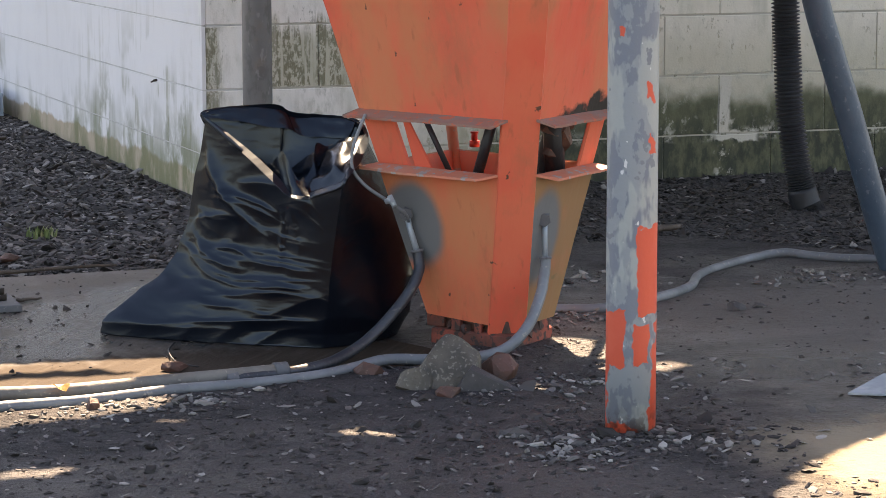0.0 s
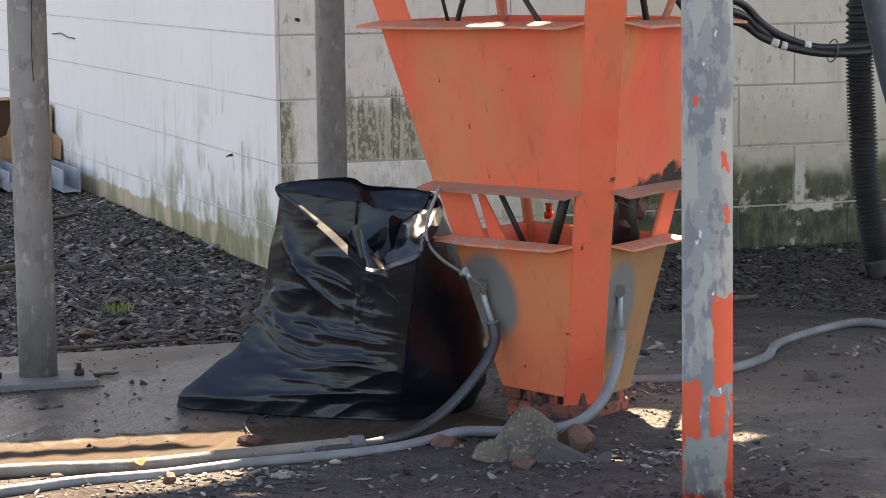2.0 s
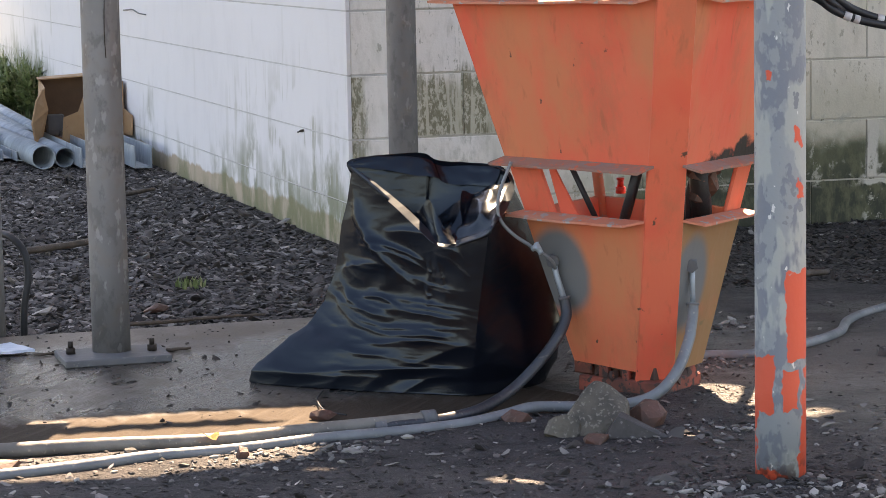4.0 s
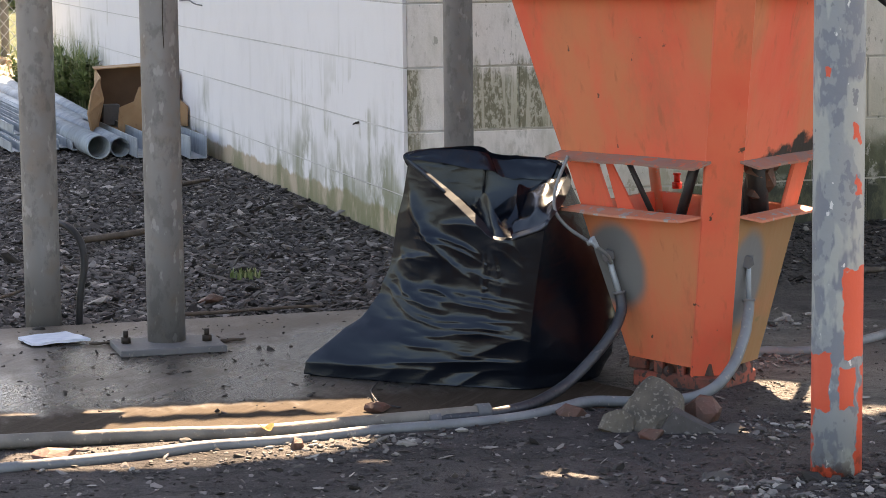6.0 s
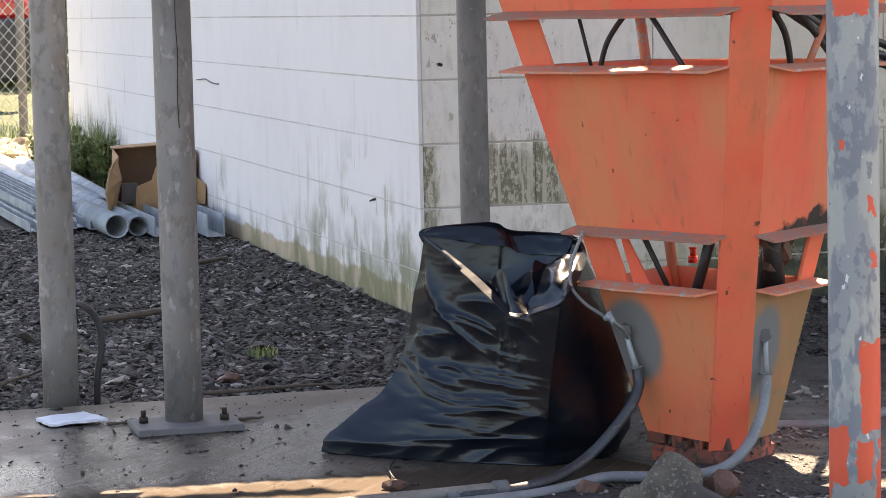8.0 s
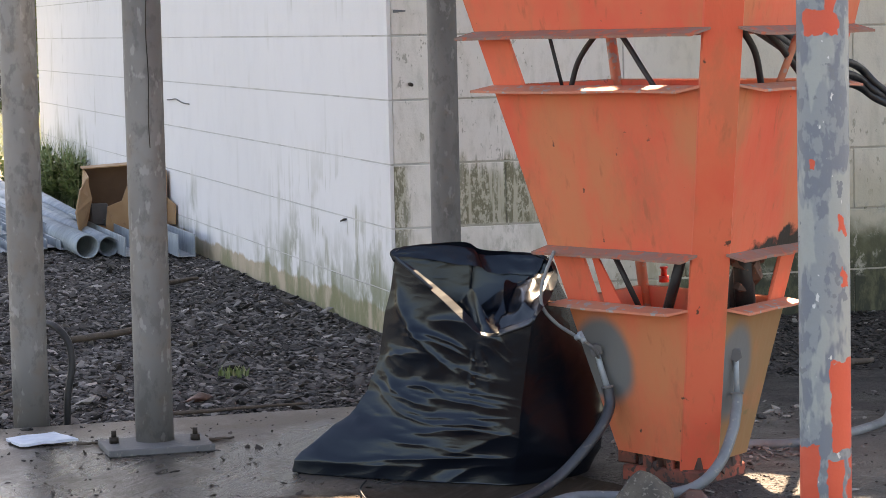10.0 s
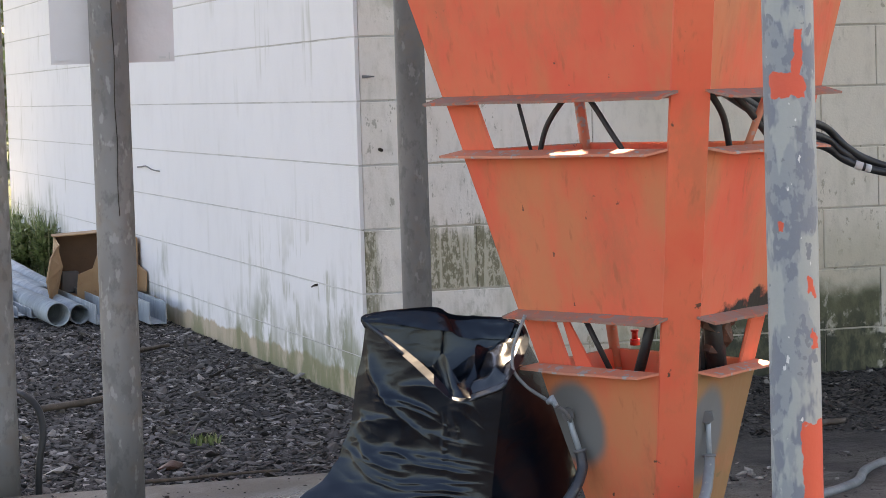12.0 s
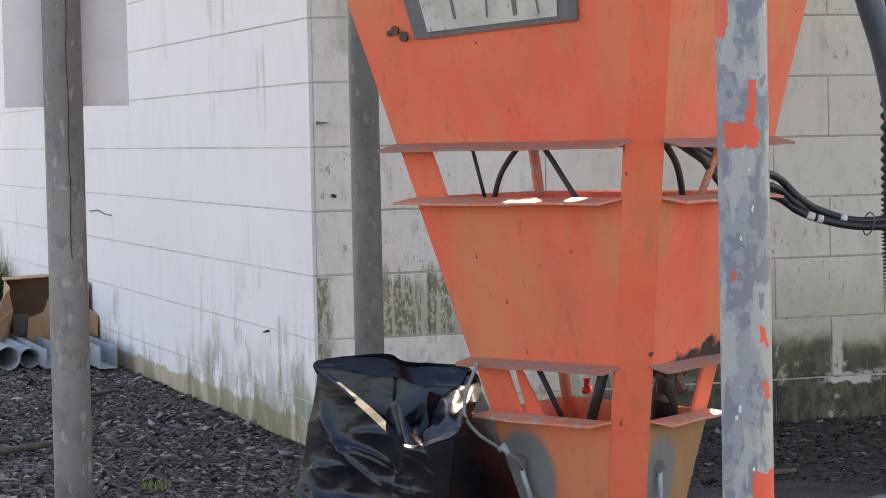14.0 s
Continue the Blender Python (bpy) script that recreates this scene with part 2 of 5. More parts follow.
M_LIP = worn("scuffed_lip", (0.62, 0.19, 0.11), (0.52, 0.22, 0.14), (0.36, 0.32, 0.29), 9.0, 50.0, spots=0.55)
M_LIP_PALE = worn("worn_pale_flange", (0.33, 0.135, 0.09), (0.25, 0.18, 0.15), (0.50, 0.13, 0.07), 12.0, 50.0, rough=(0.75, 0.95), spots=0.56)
M_ORANGE_OLIVE = orange_paint("grimy_olive_orange_paint", 1.0, ((2.002, 4.768, 0.245, 0.07, 0.11),), None, (0.27, 0.19, 0.085))
M_RUST = worn("rusted_steel", (0.10, 0.045, 0.03), (0.05, 0.03, 0.025), (0.25, 0.08, 0.04), 20.0, 90.0)
M_GALV = galvanized("galvanized_pipe", (0.235, 0.235, 0.232), 0.4, 0.6)
M_GALV_DARK = galvanized("weathered_dark_pipe", (0.185, 0.18, 0.178), 0.35, 0.5)
M_GALV_NEW = galvanized("bright_galvanized_steel", (0.36, 0.42, 0.46), 0.05)
M_PLATE = worn("grey_base_plate", (0.10, 0.105, 0.11), (0.145, 0.145, 0.15), (0.2, 0.19, 0.18))
M_BOLT = worn("dark_bolt", (0.03, 0.028, 0.025), (0.06, 0.045, 0.035), None, metal=0.6)
M_BLACK = worn("black_rubber", (0.011, 0.0125, 0.015), (0.018, 0.021, 0.025), None, rough=(0.4, 0.6))
M_HOSE = worn("dark_grey_conduit", (0.042, 0.048, 0.058), (0.03, 0.034, 0.042), (0.09, 0.085, 0.08), 12.0, 80.0, rough=(0.35, 0.55))
M_HOSE_L = worn("light_grey_conduit", (0.185, 0.20, 0.21), (0.135, 0.148, 0.158), (0.28, 0.265, 0.24), 12.0, 80.0, rough=(0.35, 0.6))
M_DUSTY = worn("dusty_hose", (0.13, 0.12, 0.105), (0.2, 0.185, 0.16), (0.3, 0.27, 0.22), 14.0, 90.0)
M_BLUE = worn("blue_grey_plastic_pipe", (0.042, 0.072, 0.105), (0.06, 0.092, 0.125), (0.12, 0.14, 0.17), 8.0, 70.0, rough=(0.25, 0.45))
M_WHITE = worn("white_tape", (0.75, 0.75, 0.75), (0.62, 0.62, 0.62), None)
M_CARD = worn("brown_cardboard", (0.42, 0.26, 0.14), (0.36, 0.21, 0.11), (0.3, 0.17, 0.09), 7.0, 40.0)
M_CARD_IN = worn("shaded_cardboard", (0.17, 0.095, 0.05), (0.14, 0.08, 0.045), None, 7.0, 40.0)
M_PAPER = worn("crumpled_pale_paper", (0.66, 0.72, 0.80), (0.55, 0.62, 0.72), None, 30.0, 80.0)
M_STONE = worn("grey_green_stone", (0.105, 0.090, 0.066), (0.055, 0.048, 0.038), (0.17, 0.15, 0.12), 18.0, 120.0, height=0.004, spots=0.56)
M_STONE_D = worn("dark_stone", (0.04, 0.037, 0.036), (0.065, 0.06, 0.058), (0.16, 0.15, 0.14), 25.0, 140.0)
M_BRICK = worn("broken_brick", (0.12, 0.05, 0.034), (0.08, 0.042, 0.03), (0.17, 0.10, 0.07), 30.0, 140.0)
M_WOOD = worn("weathered_twig", (0.10, 0.075, 0.055), (0.06, 0.045, 0.035), (0.16, 0.13, 0.1), 30.0, 120.0)
M_LEAFDRY = worn("dry_leaf", (0.62, 0.36, 0.12), (0.5, 0.27, 0.09), None, 60.0, 200.0)
M_GRASS = island("weed_leaves", ((0, (0.13, 0.19, 0.06)), (0.35, (0.20, 0.27, 0.09)), (0.7, (0.27, 0.33, 0.13)), (0.9, (0.34, 0.34, 0.17))), 0.6)
M_MULCH = island("dark_gravel_chips", ((0, (0.018, 0.016, 0.016)), (0.32, (0.042, 0.036, 0.034)), (0.58, (0.078, 0.069, 0.065)), (0.77, (0.145, 0.130, 0.124)), (0.90, (0.25, 0.23, 0.215)), (0.97, (0.42, 0.38, 0.35))))
M_PEBBLE = island("pale_pebbles", ((0, (0.08, 0.075, 0.07)), (0.3, (0.16, 0.15, 0.14)), (0.6, (0.26, 0.245, 0.22)), (0.85, (0.42, 0.40, 0.36))))
M_CRUMB = island("dark_crumbs", ((0, (0.015, 0.013, 0.012)), (0.5, (0.03, 0.025, 0.022)), (0.8, (0.055, 0.045, 0.04))))
M_LITTER = island("dark_leaf_litter", ((0, (0.013, 0.012, 0.012)), (0.4, (0.026, 0.022, 0.021)), (0.7, (0.05, 0.044, 0.04)), (0.9, (0.10, 0.09, 0.082)), (0.975, (0.3, 0.28, 0.25))))
M_FARSTONE = island("tan_stones", ((0, (0.30, 0.22, 0.15)), (0.4, (0.42, 0.33, 0.24)), (0.75, (0.5, 0.44, 0.36))))


def bag_plastic(name, gloss, rough):
    n = Nodes(name)
    a = n.noise(30.0, 3.0, (1, 1, 2.2), 0.5)
    b = n.noise(11.0, 2.0, (1, 1, 2.0))
    c = n.math("ABSOLUTE", n.math("SUBTRACT", n.noise(14.0, 1.0, (1, 1, 2.4), 0.5, shift=(2, 1, 4)), 0.5))
    bump = n.math("ADD", n.math("MULTIPLY", c, -0.55), n.math("ADD", n.math("MULTIPLY", a, 0.08), n.math("MULTIPLY", b, 0.35)))
    return n.done((0.003, 0.0045, 0.0085), n.math("MULTIPLY_ADD", b, 0.10, rough), 0.0, bump, 0.0035, Specular_IOR_Level=gloss, Specular_Tint=(0.72, 0.87, 1.0))


M_BAG = bag_plastic("black_bag_film", 0.44, 0.19)
# rim copy of the film, its gloss raised to strengthen the sun's highlight
M_BAG_RIM = bag_plastic("glossy_rim_film", 0.9, 0.34)


def ground_soil():
    n = Nodes("soil_and_gravel")
    big, mid, fine = n.noise(1.1, 4.0), n.noise(9.0, 5.0, rough=0.65), n.noise(75.0, 5.0, rough=0.65)
    dirt = n.mix(n.step(mid, 0.35, 0.65), (0.014, 0.0125, 0.013), (0.047, 0.041, 0.041))
    dirt = n.mix(n.step(n.noise(130.0, 2.0), 0.66, 0.72), dirt, (0.15, 0.13, 0.115))
    dirt = n.mix(n.math("MULTIPLY", n.step(big, 0.45, 0.65), 0.5), dirt, (0.068, 0.061, 0.057))
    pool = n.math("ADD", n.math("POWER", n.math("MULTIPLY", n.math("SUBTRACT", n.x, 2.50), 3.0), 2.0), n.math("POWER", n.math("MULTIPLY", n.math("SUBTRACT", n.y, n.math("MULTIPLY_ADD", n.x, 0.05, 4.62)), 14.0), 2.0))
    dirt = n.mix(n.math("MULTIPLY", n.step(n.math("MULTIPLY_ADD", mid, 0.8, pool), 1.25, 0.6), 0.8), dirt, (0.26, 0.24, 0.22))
    # wet mud area, with the sky's sheen lightened into its colour
    mud_sheen = n.math("MULTIPLY", n.step(n.math("MULTIPLY_ADD", mid, 0.6, n.x), 2.3, 2.7), n.math("MULTIPLY", n.step(n.math("MULTIPLY_ADD", mid, 0.8, n.y), 6.1, 5.6), n.math("MULTIPLY", n.step(n.y, 2.4, 3.0), n.step(n.x, 5.5, 4.5))))
    dirt = n.mix(n.math("MULTIPLY", mud_sheen, 0.85), dirt, (0.145, 0.126, 0.108))
    # paler ground where the sun patch lands, so its colour adds brightness
    sun_patch = n.math("MULTIPLY", n.step(n.math("MULTIPLY_ADD", mid, 0.3, n.x), 2.0, 2.3), n.step(n.math("MULTIPLY_ADD", mid, 0.3, n.y), 4.15, 3.95))
    sun_patch = n.math("MULTIPLY", sun_patch, n.math("MULTIPLY", n.step(n.x, 3.6, 3.2), n.step(n.y, 2.6, 3.0)))
    dirt = n.mix(n.math("MULTIPLY", sun_patch, 0.92), dirt, n.mix(n.noise(3.0, 4.0), (0.25, 0.205, 0.145), (0.34, 0.285, 0.20)))
    mulch = n.mix(n.step(fine, 0.4, 0.65), (0.03, 0.026, 0.024), (0.085, 0.078, 0.072))
    back = n.step(n.math("MULTIPLY_ADD", mid, 0.5, n.y), 6.2, 6.5)
    col = n.mix(back, dirt, mulch)
    far = n.step(n.math("MULTIPLY_ADD", mid, 1.0, n.y), 16.6, 17.4)
    lawn = n.mix(n.step(n.noise(0.8, 5.0), 0.42, 0.52), (0.055, 0.07, 0.025), (0.03, 0.06, 0.012))
    col = n.mix(far, col, lawn)
    rough = n.math("SUBTRACT", 0.9, n.math("MULTIPLY", n.step(big, 0.42, 0.62), n.math("MULTIPLY", n.math("SUBTRACT", 1.0, back), 0.42)))
    rough = n.math("SUBTRACT", rough, n.math("MULTIPLY", mud_sheen, 0.28))
    rough = n.math("MAXIMUM", rough, n.math("MULTIPLY", sun_patch, 0.95))
    relief = n.math("MULTIPLY", n.math("ADD", n.math("MULTIPLY", mid, 2.0), fine), n.math("MULTIPLY_ADD", sun_patch, -0.85, 1.0))
    return n.done(col, rough, 0.0, relief, 0.022, Specular_IOR_Level=n.math("MULTIPLY_ADD", sun_patch, -0.42, 0.5))


def slab_concrete():
    n = Nodes("wet_concrete")
    big, mid = n.noise(2.2, 5.0), n.noise(16.0, 5.0, (1.0, 0.35, 1))
    wet = n.step(n.math("MULTIPLY_ADD", mid, 0.25, big), 0.50, 0.68)
    dry = n.math("MULTIPLY", n.step(n.math("MULTIPLY_ADD", mid, 0.25, n.y), 6.02, 6.16), 1.0)
    col = n.mix(n.step(mid, 0.3, 0.7), (0.078, 0.066, 0.055), (0.112, 0.094, 0.077))
    col = n.mix(wet, col, (0.044, 0.038, 0.033))
    col = n.mix(n.math("MULTIPLY", dry, 0.7), col, (0.17, 0.142, 0.112))
    silt = n.step(n.math("MULTIPLY_ADD", mid, 0.3, n.y), 5.30, 5.12)
    col = n.mix(n.math("MULTIPLY", silt, 0.8), col, (0.045, 0.034, 0.025))
    broom = n.noise(60.0, 3.0, (1.0, 0.06, 1), coord=n.turned(38.0))
    col = n.mix(n.math("MULTIPLY", n.step(broom, 0.5, 0.72), 0.45), col, (0.17, 0.145, 0.12))
    col = n.mix(n.math("MULTIPLY", n.step(n.noise(170.0, 3.0), 0.60, 0.68), 0.6), col, (0.03, 0.026, 0.023))
    col = n.mix(n.math("MULTIPLY", silt, 0.55), col, (0.05, 0.037, 0.026))
    rough = n.math("MULTIPLY_ADD", wet, -0.30, n.math("MULTIPLY_ADD", broom, 0.25, 0.42))
    rough = n.math("MULTIPLY_ADD", dry, 0.3, rough)
    rough = n.math("MAXIMUM", rough, n.math("MULTIPLY", silt, 0.72))
    return n.done(col, rough, 0.0, n.math("ADD", n.math("ADD", mid, broom), n.noise(120.0)), 0.0022, Specular_IOR_Level=n.math("MULTIPLY_ADD", silt, -0.44, 0.5))


M_SOIL, M_SLAB = ground_soil(), slab_concrete()


# ---- builders ----
def mesh_of(bm, name, material, smooth=False):
    me = bpy.data.meshes.new(name)
    bm.normal_update()
    bm.to_mesh(me)
    bm.free()
    me.materials.append(material)
    if smooth:
        me.polygons.foreach_set("use_smooth", [True] * len(me.polygons))
    return me


def part(name, bm, material, parent=None, label="", smooth=False):
    ob = new(name, mesh_of(bm, name, material, smooth))
    if parent:
        ob.parent = parent
        ob.matrix_parent_inverse = parent.matrix_basis.inverted()
    return tagged(ob, label)


def thing(name, at, label, category, group="", kind=""):
    ob = new(name)
    ob.empty_display_size = 0.1
    ob.matrix_basis = Matrix.Translation(at)
    return tagged(ob, label, category, group, kind)


def box(lo, hi, bevel=0.0, bm=None):
    bm = bm or bmesh.new()
    lo, hi = Vector(lo), Vector(hi)
    vs = bmesh.ops.create_cube(bm, size=1.0, matrix=Matrix.Translation((lo + hi) / 2) @ Matrix.Diagonal((*(hi - lo), 1)))["verts"]
    if bevel:
        es = list({e for v in vs for e in v.link_edges})
        bmesh.ops.bevel(bm, geom=es, offset=bevel, segments=1, affect="EDGES")
    return bm


def spline(points, n=10):
    """A smooth line through the points."""
    ps = [Vector(p) for p in points]
    out = []
    for i in range(len(ps) - 1):
        a, b, c, d = ps[max(i - 1, 0)], ps[i], ps[i + 1], ps[min(i + 2, len(ps) - 1)]
        for k in range(n):
            t = k / n
            out.append(0.5 * (2 * b + (c - a) * t + (2 * a - 5 * b + 4 * c - d) * t * t + (3 * b - a - 3 * c + d) * t ** 3))
    return out + [ps[-1]]


def tube(path, radius, sides=12, bm=None, closed_ends=True, wall=0.0):
    """A round bar along a path; radius is a number or a function of the way along it, 0 to 1. wall: an open pipe of that thickness."""
    bm = bm or bmesh.new()
    ps = [Vector(p) for p in path]
    side = None
    rings, inner = [], []
    for i, p in enumerate(ps):
        d = (ps[min(i + 1, len(ps) - 1)] - ps[max(i - 1, 0)]).normalized()
        if side is None:
            side = d.orthogonal().normalized()
        side = (side - d * side.dot(d)).normalized()
        up = d.cross(side)
        r = radius(i / (len(ps) - 1)) if callable(radius) else radius
        turn = [(math.cos(2 * math.pi * k / sides), math.sin(2 * math.pi * k / sides)) for k in range(sides)]
        rings.append([bm.verts.new(p + r * (c * side + s * up)) for c, s in turn])
        if wall:
            inner.append([bm.verts.new(p + (r - wall) * (c * side + s * up)) for c, s in turn])
    for a, b in zip(rings, rings[1:]):
        for k in range(sides):
            bm.faces.new((a[k], a[(k + 1) % sides], b[(k + 1) % sides], b[k])).smooth = True
    if wall:
        for a, b in zip(inner, inner[1:]):
            for k in range(sides):
                bm.faces.new((b[k], b[(k + 1) % sides], a[(k + 1) % sides], a[k])).smooth = True
        for k in range(sides):
            j = (k + 1) % sides
            bm.faces.new((rings[0][j], rings[0][k], inner[0][k], inner[0][j]))
            bm.faces.new((rings[-1][k], rings[-1][j], inner[-1][j], inner[-1][k]))
    elif closed_ends:
        bm.faces.new(rings[0][::-1])
        bm.faces.new(rings[-1])
    return bm


def hull(points, bm=None):
    bm = bm or bmesh.new()
    vs = [bm.verts.new(p) for p in points]
    r = bmesh.ops.convex_hull(bm, input=vs)
    junk = [g for g in {*r["geom_interior"], *r["geom_unused"]} if isinstance(g, bmesh.types.BMVert)]
    bmesh.ops.delete(bm, geom=junk, context="VERTS")
    return bm


def slab_of(pts, depth, bm=None):
    """A plate: a polygon given in order, thickened along its normal by depth."""
    bm = bm or bmesh.new()
    pts = [Vector(p) for p in pts]
    nrm = geometry.normal(pts[:4] if len(pts) > 3 else pts)
    a = [bm.verts.new(p) for p in pts]
    b = [bm.verts.new(p + nrm * depth) for p in pts]
    bm.faces.new(a[::-1])
    bm.faces.new(b)
    for i in range(len(pts)):
        j = (i + 1) % len(pts)
        bm.faces.new((a[i], a[j], b[j], b[i]))
    bmesh.ops.recalc_face_normals(bm, faces=bm.faces)
    return bm


def rock(at, size, seed, squash=0.6, n=26):
    rng = random.Random(seed)
    pts = []
    for _ in range(n):
        v = Vector((rng.gauss(0, 1), rng.gauss(0, 1), rng.gauss(0, 1))).normalized()
        v *= rng.uniform(0.8, 1.05)
        pts.append(Vector(at) + Vector((v.x * size[0], v.y * size[1], v.z * size[2])))
    low = at[2] - size[2] * squash
    return hull([Vector((p.x, p.y, max(p.z, low))) for p in pts])


ICO = None


def scatter(name, spots, sizes, material, seed, flat=0.55, stretch=1.6):
    """Many small stones as one mesh: spots is an array of places, sizes their radii."""
    global ICO
    if ICO is None:
        bm = bmesh.new()
        bmesh.ops.create_icosphere(bm, subdivisions=1, radius=1.0)
        ICO = (np.array([v.co[:] for v in bm.verts]), np.array([[v.index for v in f.verts] for f in bm.faces]))
        bm.free()
    rng = np.random.default_rng(seed)
    v0, f0 = ICO
    n = len(spots)
    v = v0[None] * rng.uniform(0.65, 1.25, (n, len(v0), 1))
    v[..., 0] *= rng.uniform(1.0, stretch, (n, 1))
    v[..., 2] *= flat * rng.uniform(0.6, 1.2, (n, 1))
    a, tip = rng.uniform(0, 6.283, (n, 1)), rng.normal(0, 0.35, (n, 1))
    x, y, z = v[..., 0].copy(), v[..., 1].copy(), v[..., 2].copy()
    x, z = x * np.cos(tip) - z * np.sin(tip), x * np.sin(tip) + z * np.cos(tip)
    v = np.stack([x * np.cos(a) - y * np.sin(a), x * np.sin(a) + y * np.cos(a), z], -1) * np.asarray(sizes)[:, None, None] + np.asarray(spots)[:, None, :]
    me = bpy.data.meshes.new(name)
    faces = (f0[None] + (np.arange(n) * len(v0))[:, None, None]).reshape(-1, 3)
    me.from_pydata(v.reshape(-1, 3).tolist(), [], faces.tolist())
    me.materials.append(material)
    return new(name, me)


# ---- the plan ----
CX, CY = 2.057, 7.654          # the building's outer corner
COURSE, Z_JOINT = 0.203, 0.328  # block height, and one bed joint's level
END_Y = 16.3                    # far end of the long side
TOP = 3.2


def ground_level(x, y):
    z = -0.02 if y > 6.19 else -0.012
    if y < 6.19:
        edge = min(1.0, max(0.0, (4.83 + 0.05 * noise.noise((x * 3, 1, 0)) - y) / 0.2))
        side = min(1.0, max(0.0, (x - 1.62 - 0.10 * noise.noise((2, y * 4, 0))) / 0.22))
        z += 0.020 * max(edge, side)
    z += 0.006 * noise.noise((x * 2.2, y * 2.2, 3)) * (1 if z > -0.012 or y > 6.19 else 0)
    z += 0.05 * math.exp(-((x - 1.86) ** 2 + (y - 3.93) ** 2) / 0.02) * 0.12
    return z


def spread(a, b, step, far):
    mid = list(np.arange(a, b, step))
    out, s = [], step
    lo, hi = a, b
    left, right = [], []
    while hi < far:
        s *= 1.35
        hi += s
        right.append(hi)
    s = step
    while lo > -far:
        s *= 1.35
        lo -= s
        left.append(lo)
    return left[::-1] + mid + right


def build_ground():
    xs, ys = spread(-0.4, 4.6, 0.03, 400), spread(2.9, 8.0, 0.03, 400)
    verts = [(x, y, ground_level(x, y)) for y in ys for x in xs]
    w = len(xs)
    faces = [(j * w + i, j * w + i + 1, (j + 1) * w + i + 1, (j + 1) * w + i) for j in range(len(ys) - 1) for i in range(w - 1)]
    me = bpy.data.meshes.new("ground")
    me.from_pydata(verts, [], faces)
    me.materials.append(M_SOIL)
    me.polygons.foreach_set("use_smooth", [True] * len(me.polygons))
    return tagged(new("ground", me), "damp dark soil with gravel and grass beyond", "ground", kind="structure")


build_ground()
slab = part("pavement", box((-4.0, 4.3, -0.12), (1.95, 6.19, 0.0), 0.008), M_SLAB)
tagged(slab, "damp stained concrete slab, partly under soil", "slab", kind="structure")

wall_west = part("wall_west", box((CX + 0.004, CY + 0.005, -0.3), (CX + 0.2, END_Y, TOP)), M_MORTAR_W)
tagged(wall_west, "white painted concrete block wall, stained near the ground", "wall", kind="structure")
wall_south = part("wall_south", box((CX + 0.2, CY + 0.005, -0.3), (9.5, CY + 0.2, TOP)), M_MORTAR)
tagged(wall_south, "weathered pale concrete block wall with green algae", "wall", kind="structure")
for nm, lo, hi in (("wall_north", (CX + 0.2, END_Y - 0.2, -0.3), (9.5, END_Y, TOP)), ("wall_east", (9.5, CY, -0.3), (9.7, END_Y, TOP))):
    tagged(part(nm, box(lo, hi), M_WALL_W), "plain painted block wall", "wall", kind="structure")
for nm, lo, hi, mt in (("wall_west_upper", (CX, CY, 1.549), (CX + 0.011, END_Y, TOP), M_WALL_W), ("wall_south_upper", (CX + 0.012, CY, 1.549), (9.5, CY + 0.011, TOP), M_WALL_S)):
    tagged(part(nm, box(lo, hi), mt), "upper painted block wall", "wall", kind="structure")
tagged(part("roof", box((CX - 0.75, CY, TOP), (10.0, END_Y + 0.3, TOP + 0.15)), M_MORTAR), "flat roof of the block building", "roof", kind="structure")


# unseen sheet over the yard, added to cast shade; its gaps place the sun patches
GAPS = [  # where the light falls: x, y, z, half length, half width, turn in degrees
    (0.95, 4.975, 0, 0.62, 0.046, -6), (0.70, 4.825, 0, 0.72, 0.064, -5), (0.76, 4.55, 0, 0.38, 0.14, -3), (0.1, 4.7, 0, 0.3, 0.12, 0),
    (2.36, 3.53, 0, 0.60, 0.27, 27), (2.07, 4.73, 0, 0.16, 0.085, -55), (2.05, 4.52, 0, 0.17, 0.045, -12), (1.89, 4.42, 0, 0.04, 0.012, 0),
    (1.18, 4.10, 0, 0.045, 0.012, -20), (1.245, 3.98, 0, 0.05, 0.018, -25), (1.29, 3.90, 0, 0.04, 0.012, -20), (1.527, 4.244, 0, 0.025, 0.008, -20),
    (0.784, 4.02, 0, 0.06, 0.025, 0), (1.094, 4.333, 0, 0.03, 0.008, 0), (1.66, 5.005, 0.405, 0.10, 0.055, 0), (1.44, 5.14, 0.405, 0.20, 0.060, -25),
    (2.05, 4.99, 0.39, 0.13, 0.022, -54.8), (2.106, 5.045, 0.84, 0.20, 0.022, -54.8), (1.70, 4.76, 0.84, 0.05, 0.03, -30), (1.80, 4.68, 0.84, 0.02, 0.02, -30)]
SHADE_Z = 2.6


